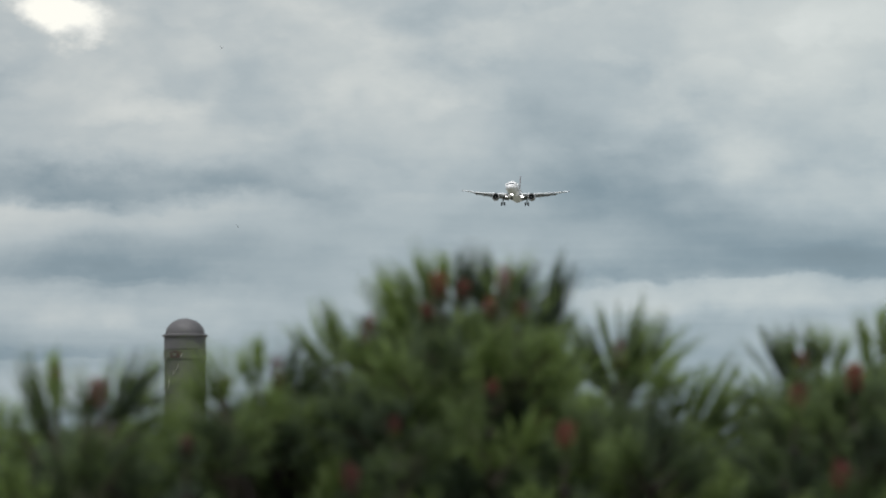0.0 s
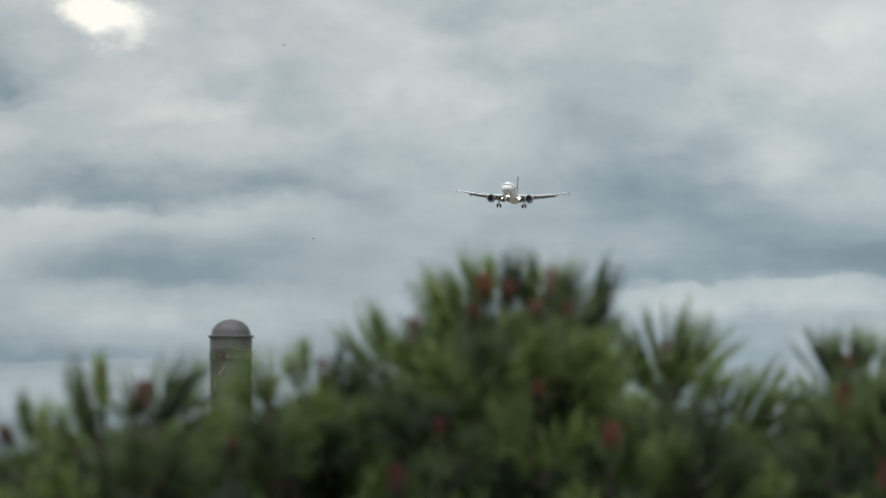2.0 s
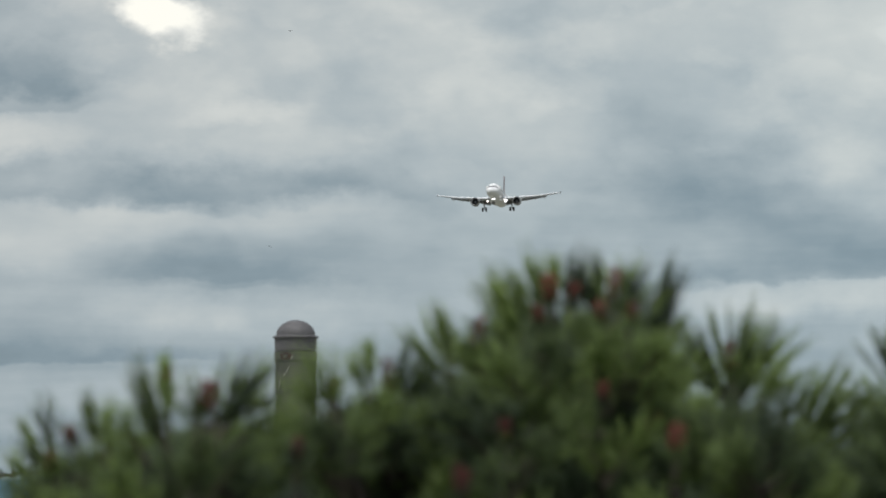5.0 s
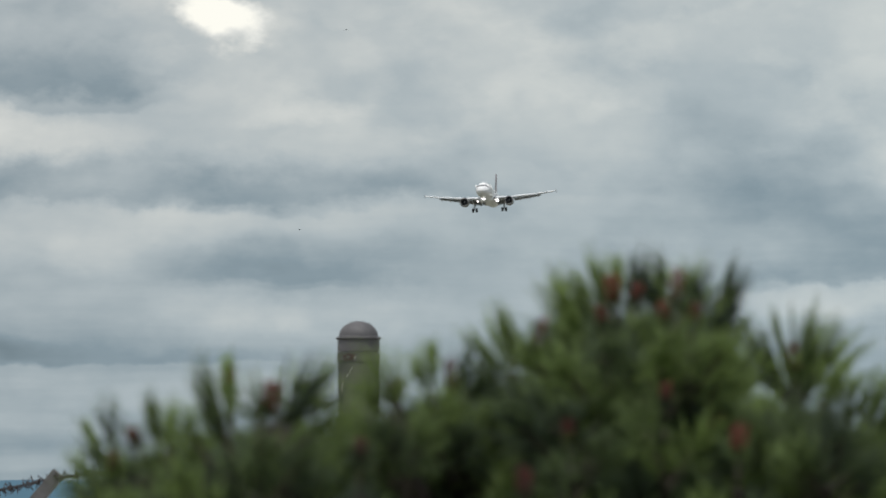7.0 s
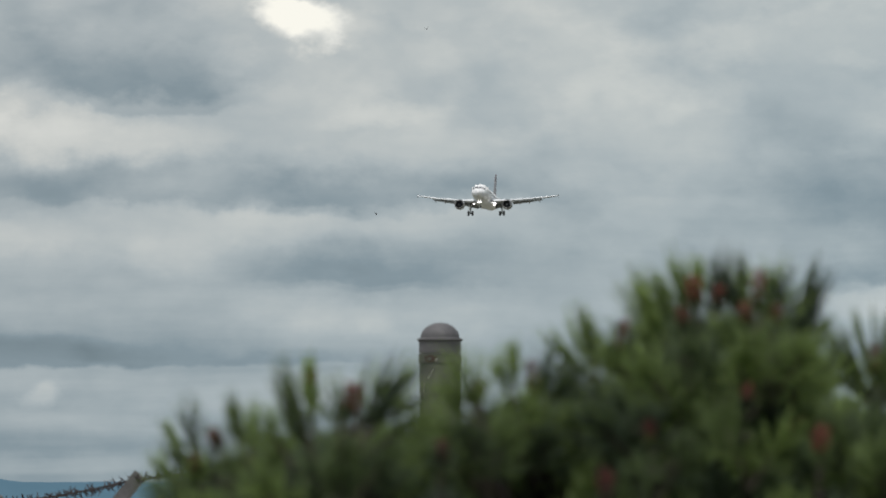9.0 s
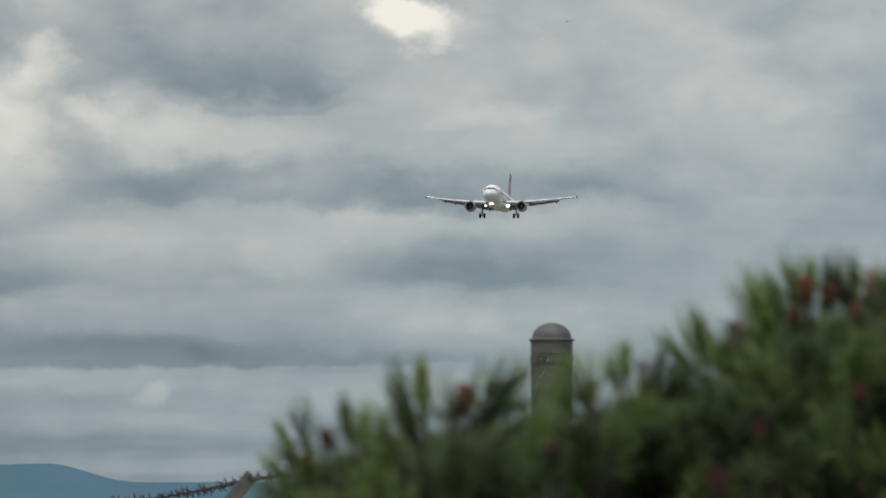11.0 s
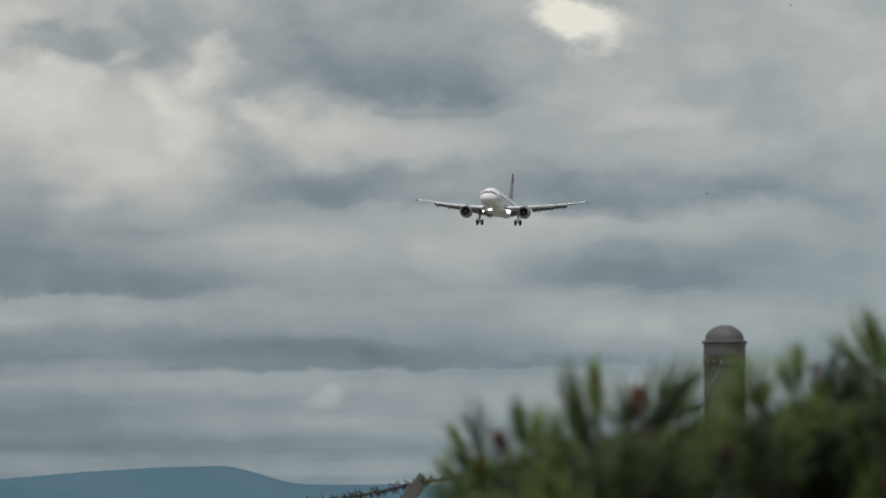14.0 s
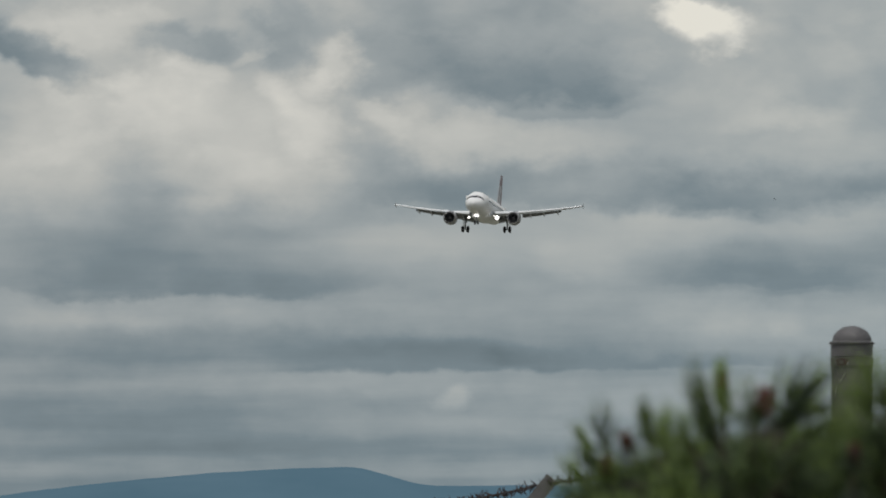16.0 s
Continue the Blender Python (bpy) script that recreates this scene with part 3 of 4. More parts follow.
        loft(bm, [ring_y(ex, ey + d, ez, r, r, 28) for d, r in ((0.30, 0.865), (0.06, 0.905), (-0.012, 0.985), (0.09, 1.068), (0.16, 1.085))], close=False)
        part("inlet_lip", smooth(bm), LIP_METAL, engine, "polished metal inlet lip")
        bm = bmesh.new()
        loft(bm, [ring_y(ex, ey + d, ez, r, r, 24) for d, r in ((0.85, 0.86), (0.95, 0.86))])
        part("fan_disc", bm, FAN_DARK, engine)
        for k in range(12):
            a = 2 * math.pi * k / 12
            bm = bmesh.new()
            ca, sa = math.cos(a), math.sin(a)
            loft(bm, [[(ex + r * ca - w * sa, ey + y, ez + r * sa + w * ca) for w, y in ((-0.09, 0.70), (0.09, 0.80), (0.09, 0.82), (-0.09, 0.72))] for r in (0.25, 0.84)])
            part("fan_blade", bm, FAN_DARK, engine)
        bm = bmesh.new()
        loft(bm, [ring_y(ex, ey + d, ez, r, r, 14) for d, r in ((0.42, 0.02), (0.55, 0.14), (0.86, 0.28))])
        part("spinner", smooth(bm), STRUT, engine)
        bm = bmesh.new()
        loft(bm, [ring_y(ex, ey + d, ez, r, r, 18) for d, r in ((2.6, 0.78), (3.6, 0.62), (4.4, 0.42), (4.9, 0.10))])
        part("exhaust_cone", smooth(bm), STRUT, engine)
        bm = bmesh.new()
        lead, rise, chord = wing_line(5.75)
        loft(bm, [[(ex + w, y, z) for w, y, z in ((-0.2, ey + 1.0, zt - 0.15), (0.2, ey + 1.0, zt - 0.15), (0.2, lead + 3.2, zt2), (-0.2, lead + 3.2, zt2))] for zt, zt2 in ((-1.15, rise - 0.75), (rise + 0.05, rise + 0.02))])
        part("pylon", bm, COWL_PAINT, engine)
        # tailplane
        bm = bmesh.new()
        loft(bm, [foil(side * s, 32.2 + s * 0.62, 0.75 + s * 0.105, 3.7 - s * 0.37, 0.10) for s in (0.3, 3.2, 6.2)])
        part("tailplane", smooth(bm, 1.0), WHITE_PAINT, plane)
        # main wheels
        gx, gy = side * 3.8, 17.6
        bm = bmesh.new()
        tube(bm, [(gx - side * 0.25, gy, -1.2), (gx, gy, -2.6), (gx, gy, -3.55)], [0.16, 0.15, 0.11], 12)
        gear = part("main_gear", smooth(bm), STRUT, plane, "lowered main gear leg")
        bm = bmesh.new()
        tube(bm, [(gx, gy, -2.4), (gx - side * 1.5, gy - 0.1, -1.45)], 0.07, 8)
        part("side_brace", smooth(bm), STRUT, gear)
        bm = bmesh.new()
        tube(bm, [(gx - 0.62, gy, -3.62), (gx + 0.62, gy, -3.62)], 0.10, 10)
        part("axle", smooth(bm), STRUT, gear)
        bm = bmesh.new()
        loft(bm, [[(gx + side * (0.28 + w), gy + y, z) for y, z in ((-0.45, -1.5), (0.45, -1.5), (0.40, -3.0), (-0.40, -3.0))] for w in (0.0, 0.05)])
        part("gear_door", bm, WHITE_PAINT, gear)
        for w in (-0.47, 0.47):
            wheel("wheel", gx + w, gy, -3.62, 0.585, 0.42, gear)
    bm = bmesh.new()
    tube(bm, [(0, 5.1, -1.6), (0, 4.95, -3.0), (0, 4.9, -3.5)], [0.12, 0.10, 0.08], 10)
    nose_gear = part("nose_gear", smooth(bm), STRUT, plane, "lowered nose gear leg")
    bm = bmesh.new()
    tube(bm, [(-0.3, 4.9, -3.55), (0.3, 4.9, -3.55)], 0.06, 8)
    part("axle", smooth(bm), STRUT, nose_gear)
    for w in (-0.26, 0.26):
        wheel("wheel", w, 4.9, -3.55, 0.40, 0.22, nose_gear)
    for side in (-1, 1):
        bm = bmesh.new()
        loft(bm, [[(side * (0.42 + o + 0.12 * (z < -2)), y, z) for y, z in ((4.0, -1.95), (5.9, -1.95), (5.7, -2.6), (4.2, -2.6))] for o in (0, 0.04)])
        part("gear_door", bm, WHITE_PAINT, nose_gear)
    # fin and rudder: pale below, maroon above
    def fin_line(h):
        return 30.7 + (h - 2.6) * 0.80, 4.5 - (h - 2.6) * 0.43
    bm = bmesh.new()
    loft(bm, [[(p[2], p[1], h) for p in foil(0, lead, 0, chord, 0.055)] for h, lead, chord in ((1.6, 29.7, 5.4), (2.6, *fin_line(2.6)), (5.9, *fin_line(5.9)))])
    fin = part("fin", smooth(bm, 1.0), FIN_PALE, plane, "pale grey tail fin with a maroon top")
    bm = bmesh.new()
    loft(bm, [[(p[2], p[1], h) for p in foil(0, lead, 0, chord, 0.055)] for h, lead, chord in ((5.9, *fin_line(5.9)), (6.9, *fin_line(6.9)), (7.9, *fin_line(7.9)))])
    part("fin_top", smooth(bm, 1.0), FIN_RED, fin, "maroon upper part of the fin")
    bm = bmesh.new()
    loft(bm, [[(p[2], p[1], h) for p in foil(0, lead, 0, chord, 0.07)] for h, lead, chord in ((1.9, 34.2, 1.8), (7.5, 36.6, 1.0))])
    part("rudder", smooth(bm, 1.0), FIN_RED, fin, "maroon rudder")
    # landing lamps: two on the nose leg, one at each wing root
    for x, y, z, r in ((-0.2, 4.72, -2.35, 0.21), (0.2, 4.72, -2.35, 0.21), (-2.3, 11.5, -2.05, 0.20), (2.75, 11.4, -2.05, 0.40), (2.2, 11.2, -1.75, 0.10)):
        bm = bmesh.new()
        loft(bm, [ring_y(x, y + d, z, q, q, 14) for d, q in ((-0.07, r * 0.3), (-0.04, r * 0.75), (0.02, r))])
        lamp = part("landing_lamp", smooth(bm), LAMP, plane, "lit white landing lamp")
        bm = bmesh.new()
        loft(bm, [ring_y(x, y + d, z, q, q, 14) for d, q in ((0.0, r * 1.12), (0.022, r * 1.14), (0.16, r * 0.7))])
        part("lamp_housing", smooth(bm), STRUT, lamp)
        if y > 11:      # let down on an arm from under the wing root
            bm = bmesh.new()
            tube(bm, [(x, y + 0.10, z), (x, y + 0.45, z + 0.45), (x, y + 0.9, -1.3)], 0.07, 8)
            part("lamp_arm", smooth(bm), STRUT, lamp)
    return plane


def wheel(name, x, y, z, r, wide, parent):
    bm = bmesh.new()
    loft(bm, [[(x + w, y + q * math.cos(a), z + q * math.sin(a)) for a in [2 * math.pi * k / 20 for k in range(20)]]
              for w, q in ((-wide / 2, r * 0.62), (-wide / 2, r * 0.86), (-wide * 0.36, r * 0.98), (0, r), (wide * 0.36, r * 0.98), (wide / 2, r * 0.86), (wide / 2, r * 0.62))])
    ob = part(name, smooth(bm), TYRE, parent, "black twin wheel")
    return ob


plane = airliner()


# ---- fence: capped corner post, cranked arm and barbed wire ----
def spot(u, v, away):
    """A place by its bearing and rise from the eye in milliradians and its distance in metres."""
    return Vector((away * u / 1000, away, EYE + away * v / 1000))


POST = (-0.926, 28.0)
post = new("fence_post")
post.location = (*POST, 0)
tagged(post, "thick round metal fence post with domed cap, paint flaking", "fence post")
TOP = EYE + 28 * 0.02978      # top of the dome
bm = bmesh.new()
loft(bm, [ring_z(0, 0, z, r, 32) for z, r in ((-0.3, 0.0745), (1.0, 0.0742), (TOP - 0.15, 0.074), (TOP - 0.139, 0.074))])
part("shaft", smooth(bm), POST_PAINT, post, "olive-grey painted shaft with chips")
bm = bmesh.new()
loft(bm, [ring_z(0, 0, TOP - dz, r, 32) for dz, r in ((0.146, 0.0752), (0.146, 0.0768), (0.113, 0.0768), (0.1125, 0.0752))])
part("collar", smooth(bm), POST_PAINT, post, "grey-green collar with a rust patch")
bm = bmesh.new()
dome = [(0.1105, 0.0700), (0.1105, 0.0755), (0.068, 0.0755), (0.0655, 0.0805), (0.0625, 0.0820), (0.0585, 0.0812), (0.0565, 0.0760), (0.0555, 0.0705)]
dome += [(0.0555 * (1 - math.sin(a)), 0.0705 * math.cos(a)) for a in [math.pi / 2 * k / 9 for k in range(1, 9)]] + [(0.0, 0.004)]
loft(bm, [ring_z(0, 0, TOP - dz, r, 36) for dz, r in dome])
part("domed_cap", smooth(bm, 0.5), POST_CAP, post, "brown-grey domed cap with a rolled rim")
rng = random.Random(5)


def flake(name, material, middle, height, wide, high, lean=0.0, label=""):
    """A ragged patch lying on the round shaft; middle is degrees round from the eye's side."""
    bm = bmesh.new()
    n = 12
    front, rear = [], []
    for k in range(n):
        a = 2 * math.pi * k / n
        s = 1 + rng.uniform(-0.35, 0.3)
        dx, dz = wide * s * math.cos(a), high * s * math.sin(a)
        dx += lean * dz
        th = radians(middle) + dx / 0.075
        front.append(((0.0775) * math.sin(th), -0.0775 * math.cos(th), TOP - height + dz))
        rear.append(((0.0725) * math.sin(th), -0.0725 * math.cos(th), TOP - height + dz))
    loft(bm, [rear, front])
    return part(name, bm, material, post, label)


flake("rust_patch", RUST, -26, 0.131, 0.026, 0.011, 0, "dark rust patch")
flake("rust_patch", RUST, -17, 0.133, 0.009, 0.008, 0, "dark rust patch")
flake("paint_chip", CHIP, -8, 0.133, 0.002, 0.007, 0.3, "pale bare chip")
flake("paint_chip", CHIP, -21, 0.180, 0.0016, 0.011, 0.5, "pale bare scratch")
flake("paint_chip", CHIP, -30, 0.196, 0.0026, 0.006, 0.5, "pale bare scratch")
flake("paint_chip", CHIP, -48, 0.235, 0.0016, 0.015, 0.25, "pale bare scratch")
flake("paint_chip", CHIP, -62, 0.285, 0.0025, 0.012, 0.2, "pale bare scratch")
flake("paint_chip", CHIP, 20, 0.26, 0.003, 0.012, 0.2, "pale bare scratch")

ARM_TOP = spot(-72.0, 9.75, 28.0)
arm_post = new("cranked_fence_post")
tagged(arm_post, "angle-steel fence post with cranked arm for barbed wire", "fence post", group="cranked fence posts")
ELBOW = ARM_TOP + Vector((-0.30, 0.10, -0.36))
bm = bmesh.new()


def angle_bar(bm, a, b, w, t):
    """An L-shaped steel bar from a to b."""
    a, b = Vector(a), Vector(b)
    d = (b - a).normalized()
    s = d.cross(Vector((0, 1, 0))).normalized()
    f = d.cross(s).normalized()
    prof = [(0, 0), (w, 0), (w, t), (t, t), (t, w), (0, w)]
    loft(bm, [[p + s * (x - w / 2) + f * (y - t) for x, y in prof] for p in (a, b)])


angle_bar(bm, ELBOW, ARM_TOP + Vector((0.012, -0.004, 0.015)), 0.05, 0.007)
part("cranked_arm", bm, ARM_STEEL, arm_post, "grey steel arm leaning outwards")
bm = bmesh.new()
angle_bar(bm, (ELBOW.x, ELBOW.y, -0.3), ELBOW + Vector((0, 0, 0.03)), 0.05, 0.007)
part("upright", bm, ARM_STEEL, arm_post)


def barbed_wire(points, seed):
    """Two strands twisted together, with a barb of four points about every nine centimetres."""
    rng = random.Random(seed)
    line = new("barbed_wire")
    tagged(line, "rusty twisted barbed wire strung from arm to post", "barbed wire")
    pts = [Vector(p) for p in points]
    length = sum((b - a).length for a, b in zip(pts, pts[1:]))
    n = int(length / 0.02)
    fine = []
    for i in range(n + 1):
        want = length * i / n
        for a, b in zip(pts, pts[1:]):
            d = (b - a).length
            if want <= d or b is pts[-1]:
                fine.append(a.lerp(b, min(1, want / d)))
                break
            want -= d
    for phase in (0, math.pi):
        bm = bmesh.new()
        tube(bm, [p + Vector((0.0028 * math.cos(i * 1.1 + phase), 0, 0.0028 * math.sin(i * 1.1 + phase))) for i, p in enumerate(fine)], 0.0031, 5)
        part("strand", smooth(bm), WIRE, line)
    step = 0.088
    for k in range(int(length / step)):
        i = min(n - 1, int((k + 0.5) * step / length * n))
        p, d = fine[i], (fine[i + 1] - fine[i]).normalized()
        side = d.cross(Vector((0, 0, 1))).normalized()
        up = side.cross(d)
        bm = bmesh.new()
        for j in range(4):
            a = rng.uniform(0, 6.28)
            out = side * math.cos(a) + up * math.sin(a)
            tip = p + out * rng.uniform(0.021, 0.032) + d * rng.uniform(-0.012, 0.012)
            tube(bm, [p - out * 0.003 + d * rng.uniform(-0.006, 0.006), p + out * 0.008, tip], [0.0036, 0.0032, 0.0012], 5)
        tube(bm, [p + d * (-0.009 + 0.0035 * q) + (side * math.cos(q * 1.9) + up * math.sin(q * 1.9)) * 0.0038 for q in range(6)], 0.0018, 5)
        part("barb", bm, WIRE, line)
    return line


def strand(a, b, sag, n=14):
    a, b = Vector(a), Vector(b)
    return [a.lerp(b, k / n) - Vector((0, 0, sag * 4 * (k / n) * (1 - k / n))) for k in range(n + 1)]


# the fence runs close to the line of sight and falls away with the ground
near_post = copy_thing(arm_post, pose(0.70, -2.40, 0.06))
far_post = copy_thing(arm_post, pose(-0.70, 2.40, -0.07))
barbed_wire(strand(ARM_TOP, ARM_TOP + Vector((-0.70, 2.40, -0.07)), 0.012), 3)
barbed_wire(strand(ARM_TOP, ARM_TOP + Vector((0.70, -2.40, 0.06)), 0.012), 4)


# ---- pines ----
def needle(verts, faces, base, d, length, curl, r):
    """One three-sided needle from base along d, curling a little upwards."""
    mid = base + d * length * 0.5 + Vector((0, 0, curl * 0.2))
    tip = base + d * length + Vector((0, 0, curl))
    s = d.cross(Vector((0.3, 0.2, 0.93)))
    s = s.normalized() if s.length > 1e-4 else Vector((1, 0, 0))
    w = d.cross(s)
    i = len(verts)
    for p, q in ((base, r * 0.8), (mid, r)):
        for j in range(3):
            a = 2 * math.pi * j / 3
            verts.append(p + q * (math.cos(a) * s + math.sin(a) * w))
    verts.append(tip)
    for j in range(3):
        j2 = (j + 1) % 3
        faces.append((i + j, i + j2, i + 3 + j2, i + 3 + j))
        faces.append((i + 3 + j, i + 3 + j2, i + 6))


def needles_mesh(seed, bundles, each, long, stem, low, high, thick=0.0012, first=0.0):
    """Needles in bundles round an upright shoot; they lean out by low degrees at its foot and high degrees at its tip."""
    rng = random.Random(seed)
    verts, faces = [], []
    for k in range(bundles):
        f = (k + 0.5) / bundles
        turn = k * 2.39996 + rng.uniform(-0.25, 0.25)
        lean = radians(low + (high - low) * f + rng.uniform(-9, 9))
        length = long * rng.uniform(0.8, 1.06)
        for j in range(each):
            turn_j, lean_j = turn + rng.uniform(-0.12, 0.12), lean + rng.uniform(-0.045, 0.045)
            out = Vector((math.cos(turn_j), math.sin(turn_j), 0))
            d = out * math.sin(lean_j) + Vector((0, 0, math.cos(lean_j)))
            base = out * 0.0025 + Vector((0, 0, stem * (first + (1 - first) * f)))
            needle(verts, faces, base, d, length * rng.uniform(0.9, 1.0), rng.uniform(0.02, 0.12) * length * abs(math.sin(lean_j)), thick * rng.uniform(0.85, 1.2))
    me = bpy.data.meshes.new("needles")
    me.from_pydata(verts, [], faces)
    me.materials.append(NEEDLE)
    for p in me.polygons:
        p.use_smooth = True
    return me


def cone_mesh(seed, long, wide):
    """A cluster of small scaly pollen cones round the tip of a shoot."""
    rng = random.Random(seed)
    bm = bmesh.new()
    for k in range(16):
        h = long * k / 16
        turn = k * 2.4
        r = wide * 0.5 * math.sin(math.pi * min(0.97, 0.15 + 0.8 * k / 16)) ** 0.6
        c = Vector((r * 0.6 * math.cos(turn), r * 0.6 * math.sin(turn), h))
        d = Vector((math.cos(turn) * 0.8, math.sin(turn) * 0.8, 0.9)).normalized()
        tube(bm, [c, c + d * wide * 0.28, c + d * wide * rng.uniform(0.48, 0.6)], [wide * 0.15, wide * 0.2, wide * 0.06], 6)
    smooth(bm)
    me = bpy.data.meshes.new("cone")
    bm.to_mesh(me)
    bm.free()
    me.materials.append(CONE)
    return me


def stem_mesh(stem):
    bm = bmesh.new()
    tube(bm, [(0, 0, -0.03), (0.001, 0, stem * 0.5), (0, 0.001, stem)], [0.0042, 0.0036, 0.0028], 7)
    smooth(bm)
    me = bpy.data.meshes.new("shoot")
    bm.to_mesh(me)
    bm.free()
    me.materials.append(STEM)
    return me


SHOOT_KINDS = {          # needles, shoot, length of the shoot
    # finger: a new shoot with its needles still close to it
    "finger": [(needles_mesh(11 + k, 40, 2, 0.050, 0.052, 21, 6, 0.0011), stem_mesh(0.056), 0.056) for k in range(3)],
    # fan: an open brush of long needles in bundles
    "fan": [(needles_mesh(21 + k, 20, 2, 0.066, 0.018, 50, 4, 0.0012), stem_mesh(0.014), 0.014) for k in range(4)],
    # spray: a few stiff bundles, well apart
    "spray": [(needles_mesh(31 + k, 8, 4, 0.068, 0.010, 26, 5, 0.0012), stem_mesh(0.008), 0.008) for k in range(4)],
    # brush: a wide bottle-brush
    "brush": [(needles_mesh(41 + k, 32, 2, 0.062, 0.026, 74, 5, 0.0012), stem_mesh(0.03), 0.03) for k in range(4)],
    # full: dense older growth
    "full": [(needles_mesh(51 + k, 42, 2, 0.056, 0.050, 92, 14, 0.0012), stem_mesh(0.05), 0.05) for k in range(4)],
    # tuft: short growth that bears a cone
    "tuft": [(needles_mesh(61 + k, 26, 2, 0.048, 0.024, 72, 12, 0.0012), stem_mesh(0.03), 0.03) for k in range(3)],
}
CONES = [cone_mesh(71, 0.025, 0.0095), cone_mesh(72, 0.020, 0.011), cone_mesh(73, 0.013, 0.008)]


def shoot(tree, place, lean, away, kind, size=1.0, cone=None, seed=0):
    """One shoot on a tree. lean: degrees to +x; away: degrees away from +y."""
    kinds = SHOOT_KINDS[kind]
    needles, stem, long = kinds[seed % len(kinds)]
    s = new("shoot", stem)
    s.parent = tree
    s.matrix_basis = Matrix.Translation(place) @ Euler((radians(-away), radians(lean), 0)).to_matrix().to_4x4() @ Matrix.Rotation(seed * 1.7, 4, "Z") @ Matrix.Diagonal((size, size, size, 1))
    n = new("needles", needles)
    n.parent = s
    if cone is not None:
        c = new("pollen_cone", CONES[cone])
        c.parent = s
        c.location = (0, 0, long * 0.75)
        c.scale = Vector((1, 1, 1)) / size
        tagged(c, "red-brown pollen cone")
    return s


def limb(tree, a, b, r0, r1, name="branch"):
    a, b = Vector(a), Vector(b)
    bm = bmesh.new()
    mid = a.lerp(b, 0.55) + Vector((0, 0, -0.12 * (b - a).length))
    tube(bm, [a, a.lerp(mid, 0.5), mid, mid.lerp(b, 0.5), b], [r0, r0 * 0.85 + r1 * 0.15, (r0 + r1) / 2, r1 * 1.15, r1], 8)
    return part(name, smooth(bm), BARK, tree)


